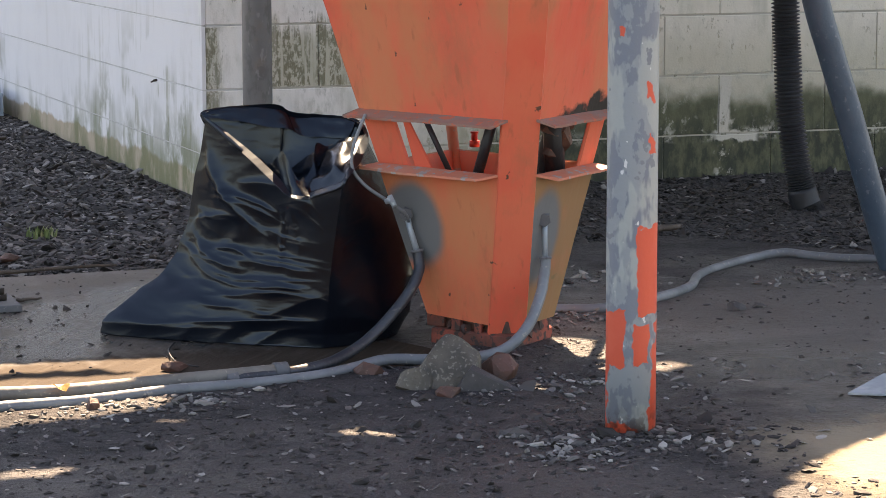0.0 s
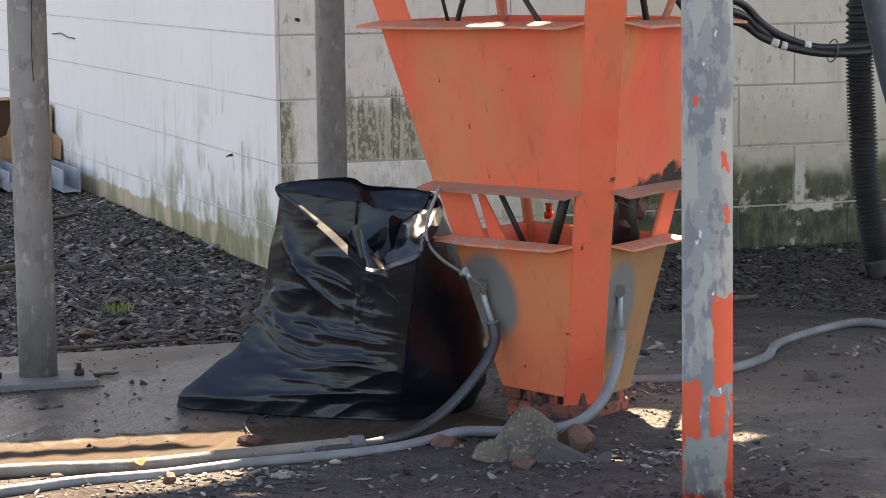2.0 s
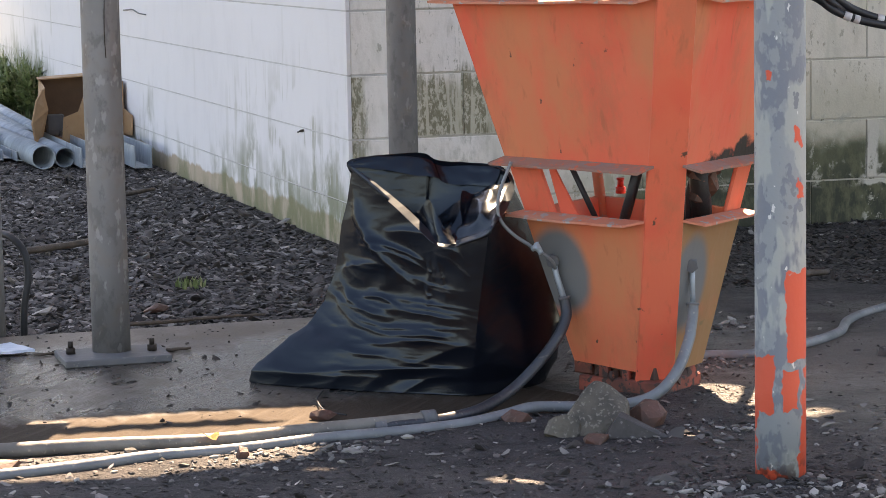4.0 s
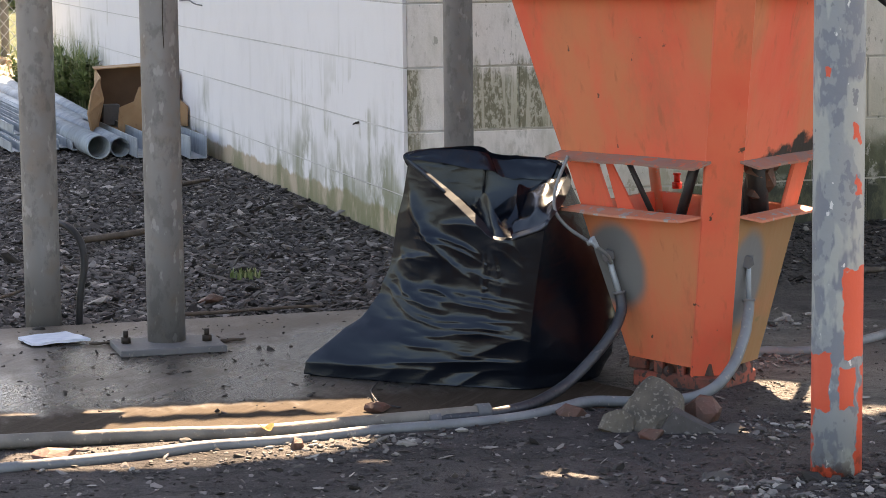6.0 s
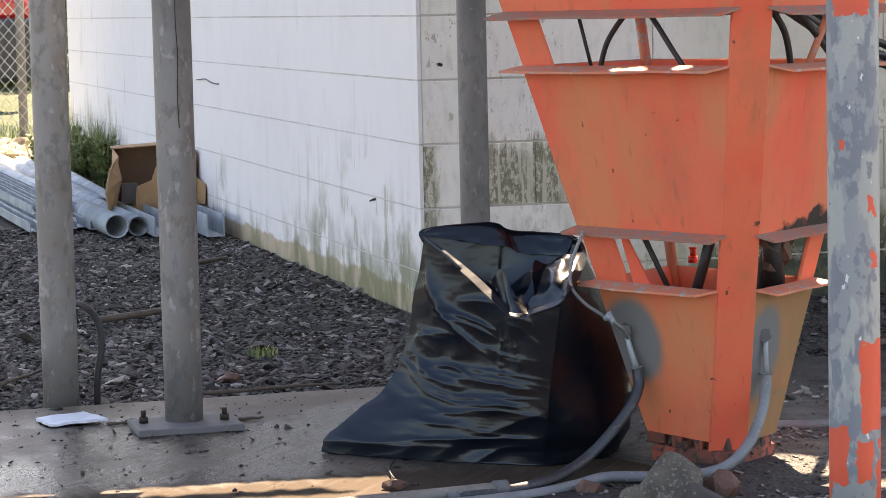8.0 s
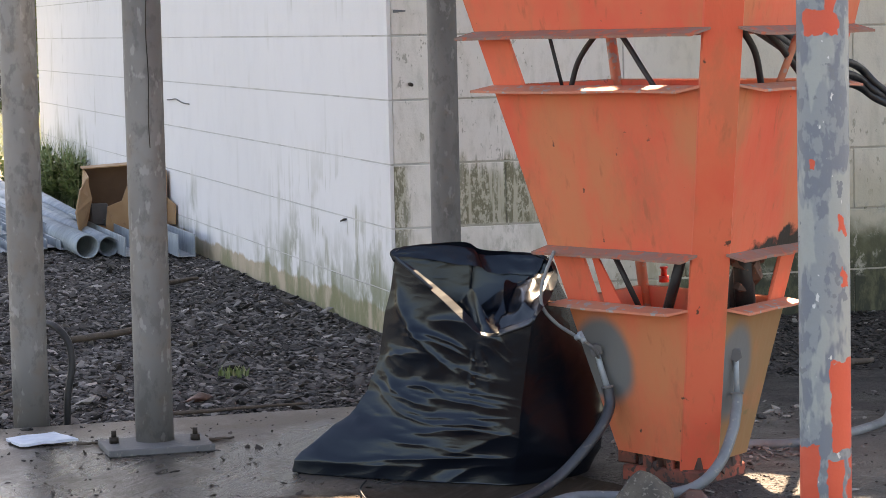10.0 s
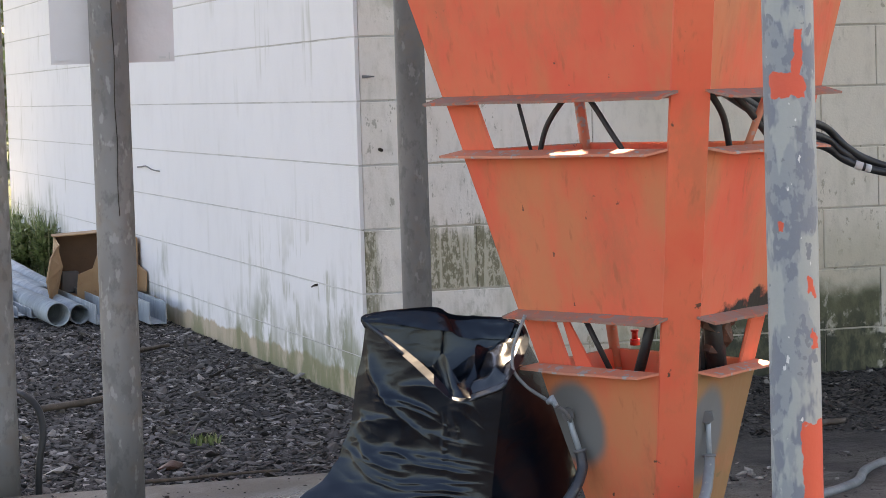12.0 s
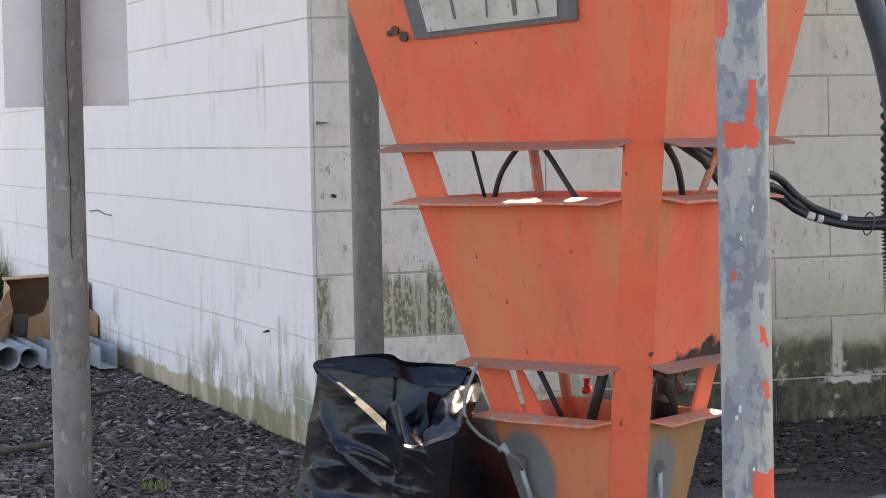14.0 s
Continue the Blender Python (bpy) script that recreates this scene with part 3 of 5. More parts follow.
def build_shade_sheet():
    cell = 0.0125
    holes = []
    for x, y, z, a, b, turn in GAPS:
        q = Vector((x, y, z)) + SUN * ((SHADE_Z - z) / SUN.z)
        holes.append((q.x, q.y, a, b, math.cos(radians(turn)), math.sin(radians(turn))))
    xs, ys = np.arange(0.3, 5.4, cell), np.arange(4.9, 7.25, cell)
    X, Y = np.meshgrid(xs, ys)
    keep = np.ones(X.shape, bool)
    for hx, hy, a, b, c, s in holes:
        u, v = (X - hx) * c + (Y - hy) * s, -(X - hx) * s + (Y - hy) * c
        wob = 0.12 * np.sin(X * 37 + Y * 11) + 0.10 * np.sin(X * 71 - Y * 53)
        keep &= (u / a) ** 2 + (v / b) ** 2 > 1 + wob * min(0.8, 0.03 / b)
    verts, index, faces = [], {}, []

    def vid(i, j):
        if (i, j) not in index:
            index[i, j] = len(verts)
            verts.append((xs[0] + (i - 0.5) * cell, ys[0] + (j - 0.5) * cell, SHADE_Z + 0.009 * math.sin(i)))
        return index[i, j]

    for j, i in zip(*np.nonzero(keep)):
        faces.append((vid(i, j), vid(i + 1, j), vid(i + 1, j + 1), vid(i, j + 1)))
    me = bpy.data.meshes.new("shade_sheet")
    me.from_pydata(verts, [], faces)
    me.materials.append(M_GALV_DARK)
    return tagged(new("unseen_shade_sheet", me), "unseen sheet metal roof added for shade, gaps shaping sun patches", "roof", kind="structure")


build_shade_sheet()


# ---- posts ----
def post(name, at, top, radius, material, label, lean=(0, 0)):
    t = thing(name, at, label, "post", "steel posts")
    x, y, z = at
    path = [(x + lean[0] * k / 12, y + lean[1] * k / 12, z + (top - z) * k / 12) for k in range(13)]
    part("pipe", tube(path, radius, 40), material, t)
    return t


def painted_post():
    n = Nodes("patchy_painted_pipe")
    big, mid, fine = n.noise(7.0, 4.0), n.noise(26.0, 3.0), n.noise(60.0, 4.0)
    col = n.mix(n.step(n.noise(36.0, 4.0, (1, 1, 0.6), shift=(1, 2, 5)), 0.47, 0.53), (0.175, 0.20, 0.235), (0.255, 0.285, 0.30))
    col = n.mix(n.math("MULTIPLY", n.step(n.noise(12.0, 4.0, (1, 1, 0.4), shift=(3, 1, 2)), 0.52, 0.56), 0.85), col, (0.36, 0.385, 0.365))
    col = n.mix(n.step(n.noise(70.0, 3.0, (1, 1, 0.5)), 0.69, 0.71), col, (0.62, 0.63, 0.62))
    col = n.mix(n.step(n.noise(30.0, 3.0, shift=(9, 4, 1)), 0.63, 0.66), col, (0.185, 0.205, 0.225))
    c, s = math.cos(radians(24.7)), math.sin(radians(24.7))
    u = n.math("SUBTRACT", n.math("MULTIPLY", n.math("SUBTRACT", n.x, 1.838), c), n.math("MULTIPLY", n.math("SUBTRACT", n.y, 3.968), s))
    u = n.math("MULTIPLY_ADD", n.math("SUBTRACT", mid, 0.5), 0.030, u)
    h = n.math("MULTIPLY_ADD", n.math("SUBTRACT", n.noise(26.0, 3.0, shift=(5, 5, 5)), 0.5), 0.05, n.z)
    for u0, u1, z0, z1 in ((0.010, 0.05, 0.225, 0.375), (-0.05, -0.012, 0.13, 0.23), (0.004, 0.03, 0.13, 0.205), (-0.05, 0.012, -0.02, 0.03), (0.03, 0.05, 0.0, 0.05), (0.037, 0.05, 0.05, 0.2),
                           (-0.05, -0.040, 0.03, 0.13), (0.008, 0.022, 0.965, 1.05), (-0.03, 0.026, 0.935, 0.97), (-0.022, -0.012, 0.70, 0.725), (0.024, 0.036, 0.60, 0.63),
                           (0.028, 0.038, 0.50, 0.54), (-0.05, -0.028, 1.12, 1.2), (-0.05, -0.01, 1.25, 1.5)):
        inside = n.math("MULTIPLY", n.math("MULTIPLY", n.step(u, u0 - 0.001, u0 + 0.001), n.step(u, u1 + 0.001, u1 - 0.001)),
                        n.math("MULTIPLY", n.step(h, z0 - 0.001, z0 + 0.001), n.step(h, z1 + 0.001, z1 - 0.001)))
        col = n.mix(inside, col, (0.70, 0.10, 0.05))
    rust = n.math("MULTIPLY", n.step(n.z, 0.07, 0.0), n.step(fine, 0.42, 0.58))
    col = n.mix(rust, col, (0.06, 0.03, 0.022))
    return n.done(col, n.math("MULTIPLY_ADD", mid, 0.25, 0.4), 0.0, n.math("ADD", mid, fine), 0.001)


R_PIPE = 0.0445
post("steel_post", (1.838, 3.968, -0.05), 2.59, R_PIPE, painted_post(), "grey and orange paint-patched steel post set in soil")
left = post("steel_post", (0.968, 5.775, 0.0), 2.59, R_PIPE, M_GALV, "weathered galvanized steel post bolted to the slab")
post("steel_post", (0.738, 6.235, -0.05), 2.59, R_PIPE, M_GALV, "weathered galvanized steel post at the slab's edge")
post("steel_post", (2.125, 7.27, -0.05), 2.59, R_PIPE, M_GALV_DARK, "dark stained steel post beside the block wall")
part("base_plate", box((0.842, 5.655, 0.0), (1.088, 5.83, 0.016), 0.002), M_PLATE, left, "grey steel base plate")
for bx, by in ((0.870, 5.762), (1.056, 5.735)):
    bolt = part("bolt", tube([(bx, by, 0.016), (bx, by, 0.030)], 0.011, 6), M_BOLT, left, "dark hex bolt")
    part("stud", tube([(bx, by, 0.030), (bx, by, 0.045)], 0.006, 8), M_BOLT, bolt)
ez = Vector((0.965, -0.262, 0))
# thin dark bar laid on the pipe to stand for its crack
part("crack_line", tube([Vector((0.968, 5.775, z)) + Vector((-0.08, -1.0, 0)).normalized() * (R_PIPE + 0.0005) + ez * (0.006 + 0.0015 * math.sin(z * 31)) for z in np.arange(0.70, 1.6, 0.03)], 0.0010, 6), M_BOLT, left, "dark crack along the pipe")

# ---- orange steel hopper on a narrow foot ----
HX, HY, HYAW = 1.9453, 4.9044, -0.9557
LEV = dict(foot=0.0, a=0.060, b=0.383, c=0.498, d=0.836, e=0.949, top=1.62)
CUT = 0.055


def hop(a, b, z, out=0.0):
    """A point of the tapering body: a and b run from -1 to 1 across it; out: metres outward from the faces."""
    w = 0.0922 + 0.2293 * z
    u = a * w + (math.copysign(out, a) if abs(a) > 0.999 else 0.0)
    v = b * w * 0.8 + (math.copysign(out, b) if abs(b) > 0.999 else 0.0)
    c, s = math.cos(HYAW), math.sin(HYAW)
    return Vector((HX - 0.0288 * z + u * c - v * s, HY + 0.0115 * z + u * s + v * c, z + 0.011 * (0.25 * b - 0.75 * a) * (1 - z / 0.9)))


def hop_m(sa, sb, da, db, z, out=0.0):
    """Near the corner (sa, sb): da and db metres in from it along the two faces."""
    w = 0.0922 + 0.2293 * z
    u, v = sa * (w - da + out), sb * (w * 0.8 - db + out)
    c, s = math.cos(HYAW), math.sin(HYAW)
    return Vector((HX - 0.0288 * z + u * c - v * s, HY + 0.0115 * z + u * s + v * c, z + 0.011 * (0.25 * sb - 0.75 * sa) * (1 - z / 0.9)))


def sheet(rings, thick, bm=None):
    """A folded plate: rings of points, one ring a level, thickened inward."""
    bm = bm or bmesh.new()
    cen = Vector((HX, HY, 0))
    outer = [[bm.verts.new(p) for p in r] for r in rings]
    inner = []
    for r in rings:
        row = []
        for p in r:
            d = Vector((cen.x - p.x, cen.y - p.y, 0)).normalized()
            row.append(bm.verts.new(p + d * thick))
        inner.append(row)
    for g in (outer, inner):
        for r, q in zip(g, g[1:]):
            for i in range(len(r) - 1):
                bm.faces.new((r[i], r[i + 1], q[i + 1], q[i]))
    for r, q in zip(outer, inner):
        if r is outer[0] or r is outer[-1]:
            for i in range(len(r) - 1):
                bm.faces.new((r[i], r[i + 1], q[i + 1], q[i]))
    for i in (0, -1):
        for k in range(len(outer) - 1):
            bm.faces.new((outer[k][i], outer[k + 1][i], inner[k + 1][i], inner[k][i]))
    bmesh.ops.recalc_face_normals(bm, faces=bm.faces)
    return bm


hopper = thing("steel_hopper", (HX, HY, 0), "faded orange steel hopper tapering to a narrow foot", "hopper")
for sa, sb, la, lb in ((1, -1, 0.003, 0.003), (-1, -1, 0.052, 0.01), (1, 1, 0.01, 0.03)):
    rings = []
    for z in np.linspace(0.030 if la < 0.009 else 0.064, LEV["top"], 9):
        if la > 0.009:
            rings.append([hop_m(sa, sb, CUT * 0.4 + la, 0, z, -0.004), hop_m(sa, sb, 0, 0, z, -0.003), hop_m(sa, sb, 0, CUT * 0.4 + lb, z, -0.004)])
            continue
        rings.append([hop_m(sa, sb, CUT + la, 0, z, -0.001), hop_m(sa, sb, CUT, 0, z, 0.002), hop_m(sa, sb, 0, CUT, z, 0.002), hop_m(sa, sb, 0, CUT + lb, z, -0.001)])
    part("corner_beam", sheet(rings, 0.006), M_BEAM, hopper, "brighter orange corner beam")


def panel(sides, z0, z1, material, lip_top, lip_low, label):
    (a0, b0), (a1, b1) = sides

    def edge(z, k, out):
        p, q = hop(a0, b0, z), hop(a1, b1, z)
        mid = (p + q) / 2
        n = Vector((mid.x - HX, mid.y - HY, 0)).normalized()
        n = Vector(((q - p).y, -(q - p).x, 0)).normalized() * (1 if Vector(((q - p).y, -(q - p).x, 0)).dot(n) > 0 else -1)
        return p.lerp(q, k) + n * out, n

    rng = random.Random(int(z0 * 1000) + int(a0 * 3 + b1 * 7))
    rows = []
    for i in range(9):
        z = z0 + (z1 - z0) * i / 8
        row = []
        for j in range(13):
            cut = CUT / (hop(a0, b0, z) - hop(a1, b1, z)).length
            c0, c1 = (cut if (a0, b0) == (1, -1) else 0.004), (cut if (a1, b1) == (1, -1) else 0.004)
            k = c0 + (1 - c0 - c1) * j / 12
            dent = 0.0025 * noise.noise((a0 + 5 * k, b1 + 3, z * 6))
            row.append(edge(z, k, dent)[0])
        rows.append(row)
    pa = part("panel", sheet(rows, 0.004), material, hopper, label)
    wide = (hop(a0, b0, z1) - hop(a1, b1, z1)).length
    for z, reach, sag in ((z1, lip_top, -0.010), (z0, lip_low, -0.013)):
        if not reach:
            continue
        cut = (CUT + 0.012) / wide
        k0, k1, m = (cut * 0.85 if (a0, b0) == (1, -1) else 0.0), (1 - cut * 0.85 if (a1, b1) == (1, -1) else 1.0), 0.03 / wide
        m0, m1 = (m if k0 else -m * 0.8), (m if k1 < 1 else -m * 0.8)
        top = []
        n = edge(z, 0, 0)[1]
        for i in range(9):
            k = i / 8
            wav = 0.0025 * noise.noise((k * 4, z * 9, a0))
            top.append((edge(z, k0 + (k1 - k0) * k, 0.0)[0], edge(z, k0 + m0 + (k1 - k0 - m0 - m1) * k, reach)[0] + Vector((0, 0, sag + wav))))
        bm = bmesh.new()
        up = [[bm.verts.new(p + Vector((0, 0, h))) for p in pq] for pq in top for h in (0.0025,)]
        dn = [[bm.verts.new(p - Vector((0, 0, 0.0025))) for p in pq] for pq in top]
        for u, v, x, y in zip(up, up[1:], dn, dn[1:]):
            bm.faces.new((u[0], v[0], v[1], u[1]))
            bm.faces.new((x[0], x[1], y[1], y[0]))
            bm.faces.new((u[1], v[1], y[1], x[1]))
            bm.faces.new((u[0], x[0], y[0], v[0]))
        bm.faces.new((up[0][0], up[0][1], dn[0][1], dn[0][0]))
        bm.faces.new((up[-1][0], dn[-1][0], dn[-1][1], up[-1][1]))
        bmesh.ops.recalc_face_normals(bm, faces=bm.faces)
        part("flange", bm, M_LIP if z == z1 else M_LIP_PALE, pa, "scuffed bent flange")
    return pa


FACES = (((-1, -1), (1, -1)), ((1, -1), (1, 1)), ((1, 1), (-1, 1)), ((-1, 1), (-1, -1)))
for f in FACES:
    panel(f, LEV["a"], LEV["b"], M_ORANGE_OLIVE if f[0] == (1, -1) else M_ORANGE_LOW, 0.034, 0.0, "sun-bleached orange panel with grey primer")
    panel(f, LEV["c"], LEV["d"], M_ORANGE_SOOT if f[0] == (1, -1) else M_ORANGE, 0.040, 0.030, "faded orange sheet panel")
    panel(f, LEV["e"], LEV["top"], M_ORANGE, 0.03, 0.040, "faded orange sheet panel")
# foot
M_FOOT = worn("rusty_orange_foot", (0.36, 0.075, 0.045), (0.14, 0.045, 0.03), (0.05, 0.03, 0.025), 16.0, 60.0, spots=0.52)
c, s = math.cos(HYAW), math.sin(HYAW)
foot = box((-0.100, -0.086, -0.01), (0.104, 0.080, 0.036), 0.004)
bmesh.ops.transform(foot, matrix=Matrix.Translation((HX, HY, 0)) @ Matrix.Rotation(HYAW, 4, "Z"), verts=foot.verts)
part("foot_plate", foot, M_FOOT, hopper, "rusty orange foot plate")
# rust-dark block added in place of the shaded void under the panels
gap_fill = box((-0.082, -0.066, 0.028), (0.082, 0.066, 0.10), 0.004)
bmesh.ops.transform(gap_fill, matrix=Matrix.Translation((HX, HY, 0)) @ Matrix.Rotation(HYAW, 4, "Z"), verts=gap_fill.verts)
part("gap_fill", gap_fill, M_RUST, hopper, "rust-dark block filling the shaded gap above the foot")
for a, b, w in ((-0.9, -0.93, 0.022), (-0.35, -0.98, 0.012), (0.98, 0.6, 0.02), (0.2, -0.97, 0.009)):
    p = hop(a, b, 0.034)
    lug = box((-w, -0.006, 0.0), (w, 0.006, 0.040), 0.002)
    bmesh.ops.transform(lug, matrix=Matrix.Translation(p) @ Matrix.Rotation(HYAW + (0 if b < -0.9 else math.pi / 2), 4, "Z"), verts=lug.verts)
    part("lug", lug, M_FOOT, hopper, "rusty lug under the lower panel")
for k, (a, b, r) in enumerate(((-0.55, -0.9, 0.014), (-0.1, -0.95, 0.016), (0.95, -0.2, 0.018), (1.0, 0.25, 0.022), (0.9, 0.75, 0.016), (-0.75, -0.85, 0.011))):
    part("rust_clump", rock(hop(a, b, 0.040), (r, r * 0.8, r), 60 + k, 0.9, 14), M_RUST, hopper, "flaking dark rust above the foot")
# black bars for struts; the first stands in for a shaded slit
for k, (p, q, r) in enumerate((((-0.48, -0.98, 0.37), (-0.52, -0.98, 0.50), 0.005), ((-0.08, -0.86, 0.37), (-0.36, -0.86, 0.50), 0.006), ((0.35, -0.95, 0.37), (0.60, -0.92, 0.50), 0.011), ((0.9, -0.35, 0.37), (0.92, -0.55, 0.50), 0.010),
                               ((0.88, 0.3, 0.37), (0.85, 0.05, 0.50), 0.022), ((0.7, 0.2, 0.37), (0.7, 0.5, 0.50), 0.018))):
    part("strut", tube([hop(p[0] * 0.93, p[1] * 0.93, p[2]), hop(q[0] * 0.93, q[1] * 0.93, q[2])], r, 10), M_BLACK, hopper, "black bar in the gap, standing for struts and a dark slit")
part("gusset", slab_of([hop(-0.50, -0.97, 0.502), hop(-0.46, -0.97, 0.502), hop(-0.22, -0.97, 0.375), hop(-0.47, -0.97, 0.375)], 0.005), M_BEAM, hopper, "orange gusset in the gap")
part("inner_post", tube([hop(-0.97, 0.97, 0.05), hop(-0.99, 0.99, 1.6)], 0.012, 10), M_LIP, hopper, "orange rear corner bar")
part("brace", tube([hop(0.97, -0.04, 0.83), hop(0.97, 0.22, 0.965)], 0.008, 8), M_LIP, hopper)
part("rod", tube([hop(-0.42, -0.9, 0.80), hop(-0.44, -0.9, 0.97)], 0.004, 8), M_BLACK, hopper, "thin black rod")
lead = spline([hop(-0.36, -0.92, 0.82), hop(-0.22, -0.92, 0.89), hop(0.0, -0.9, 0.952), hop(0.12, -0.9, 0.945), hop(0.3, -0.92, 0.87), hop(0.42, -0.92, 0.82)], 8)
part("lead", tube(lead, 0.0056, 10), M_BLACK, hopper, "looped black lead")
for pts in (((0.93, -0.7, 0.955), (0.95, -0.45, 0.90), (0.96, -0.3, 0.83)), ((0.93, -0.45, 0.96), (0.95, -0.1, 0.915), (0.96, 0.35, 0.85))):
    part("lead", tube(spline([hop(*p) for p in pts], 8), 0.007, 10), M_BLACK, hopper, "black lead")
for k, (a, b, z, r) in enumerate(((0.80, 0.05, 0.475, 0.030), (0.84, 0.22, 0.455, 0.034), (0.80, 0.12, 0.425, 0.024), (0.82, 0.40, 0.48, 0.022))):
    part("rust_clump", rock(hop(a, b, z), (r, r * 0.8, r * 1.1), 40 + k, 1.0, 14), M_RUST, hopper, "flaking dark rust in the gap")
# small red cap on the far flange
cap = bmesh.new()
for p, q, r in (((0, 0, 0), (0, 0, 0.014), 0.011), ((0, 0, 0.014), (0, 0, 0.03), 0.007), ((0, 0, 0.03), (0, 0, 0.034), 0.009)):
    base = hop(-0.69, 1.0, 0.394)
    tube([base + Vector(p), base + Vector(q)], r, 12, cap)
M_RED = worn("red_plastic", (0.62, 0.04, 0.02), (0.5, 0.03, 0.02), None, rough=(0.3, 0.4))
tagged(part("red_cap", cap, M_RED), "small red plastic cap on the orange flange", "cap")
# notice plate, its lettering worn away
n_out = (hop(-0.2, -1, 1.2) - hop(-0.2, 1, 1.2)).normalized()
pl = thing("notice_plate", hop(-0.2, -1, 1.18), "grey-framed plate with a worn pale notice", "sign")


def on_face(k, z, out):
    return hop(-1, -1, z).lerp(hop(1, -1, z), k) + Vector((n_out.x, n_out.y, 0)) * out


part("frame", slab_of([on_face(0.205, 1.165, 0.004), on_face(0.76, 1.185, 0.004), on_face(0.775, 1.40, 0.004), on_face(0.20, 1.38, 0.004)], 0.004), M_PLATE, pl)
M_NOTICE = worn("worn_notice", (0.52, 0.52, 0.46), (0.42, 0.43, 0.38), (0.28, 0.29, 0.27), 14.0, 70.0)
part("notice", slab_of([on_face(0.26, 1.178, 0.0095), on_face(0.70, 1.194, 0.0095), on_face(0.715, 1.375, 0.0095), on_face(0.255, 1.36, 0.0095)], 0.002), M_NOTICE, pl)
for k, w, tilt in ((0.36, 0.010, 0.0), (0.47, 0.006, 0.01), (0.56, 0.014, 0.0), (0.64, 0.006, -0.005)):
    part("worn_mark", slab_of([on_face(k, 1.20, 0.0128), on_face(k + w, 1.20, 0.0128), on_face(k + w + tilt, 1.25, 0.0128), on_face(k + tilt, 1.25, 0.0128)], 0.0006), M_PLATE, pl)
for k, z, r in ((0.14, 1.185, 0.010), (0.165, 1.172, 0.011), (0.118, 1.18, 0.006)):
    part("rust_hole", tube([on_face(k, z, 0.002), on_face(k, z, 0.0062)], r, 12), M_RUST, hopper, "dark rust spot")

# ---- black bag ----
BAG, B_R, B_D = Vector((1.5, 5.14, 0.0)), Vector((0.96, -0.28, 0)), Vector((0.28, 0.96, 0))


def interp(z, table):
    return float(np.interp(z, [a for a, _ in table], [b for _, b in table]))


def ease(k):
    k = max(0.0, min(1.0, k))
    return k * k * (3 - 2 * k)


def smooth_t(t, table):
    return sum(w * interp((t + d) % 4, table) for d, w in ((-0.07, 0.15), (-0.035, 0.22), (0, 0.26), (0.035, 0.22), (0.07, 0.15)))


def bag_point(t, h):
    """t: turn round the bag, 0 to 4, left, front ridge, right, back; h: 0 at the ground, 1 at the rim, to 2 at the sunken middle."""
    rim = smooth_t(t, ((0, 0.488), (0.2, 0.466), (0.35, 0.425), (0.5, 0.368), (0.61, 0.318), (0.75, 0.345), (1.0, 0.372), (1.5, 0.43), (2.0, 0.455), (2.3, 0.475), (2.8, 0.485), (3.2, 0.505), (3.6, 0.50), (4, 0.488)))
    fold = (0.021 + 0.034 * max(0.0, 1 - abs(t - 1.45) / 0.5)) * (0.4 + 0.6 * ease(t / 0.5)) * ease((2.15 - t) / 0.4)
    tilt = 1 - ease((t - 0.50) / 0.2) if t < 2 else 0.0
    drop = 0.003 + (0.42 - 0.26 * tilt) * fold
    z = (rim - drop) * h / 0.9 if h < 0.9 else rim - drop + drop * min(1.0, (h - 0.9) / 0.1)
    lft = interp(z, ((0, -0.345), (0.03, -0.345), (0.08, -0.29), (0.13, -0.215), (0.18, -0.178), (0.26, -0.15), (0.34, -0.138), (0.42, -0.128), (0.5, -0.118)))
    rgt = interp(z, ((0, 0.30), (0.05, 0.335), (0.13, 0.348), (0.24, 0.325), (0.33, 0.29), (0.41, 0.25), (0.5, 0.215)))
    frt = interp(z, ((0, -0.150), (0.06, -0.166), (0.2, -0.190), (0.32, -0.214), (0.5, -0.240)))
    bck = interp(z, ((0, 0.16), (0.1, 0.20), (0.3, 0.15), (0.5, 0.045)))
    mid_u, mid_v = 0.06, 0.0
    pts = ((lft, 0.07 - 0.06 * (z / 0.5)), (0.135 + 0.05 * min(1.0, z / 0.4), frt), (rgt, 0.02), (mid_u, bck))
    i = int(t) % 4
    k = (t - int(t)) * math.pi / 2
    sharp = (1.5 if i < 2 else 1.25) + 0.42 * ease(z / 0.22)
    ca, sa = abs(math.cos(k)) ** sharp, abs(math.sin(k)) ** sharp
    a, b = pts[i], pts[(i + 1) % 4]
    u = mid_u + ca * (a[0] - mid_u) + sa * (b[0] - mid_u)
    v = mid_v + ca * (a[1] - mid_v) + sa * (b[1] - mid_v)
    if h > 0.9:
        over = fold * min(1.0, (h - 0.9) / 0.1)
        u, v = u + 0.775 * tilt * over, v + (1 - 0.39 * tilt) * over
    if h > 1:
        k = h - 1
        near = max(0.0, 1 - abs(t - 1.3) / 0.6)
        shrink = 1 - k
        cu, cv = 0.045, 0.03
        u, v = cu + (u - cu) * shrink, cv + (v - cv) * shrink
        z = rim + (0.325 - rim) * (k ** (0.62 + 1.3 * near))
    return u, v, z


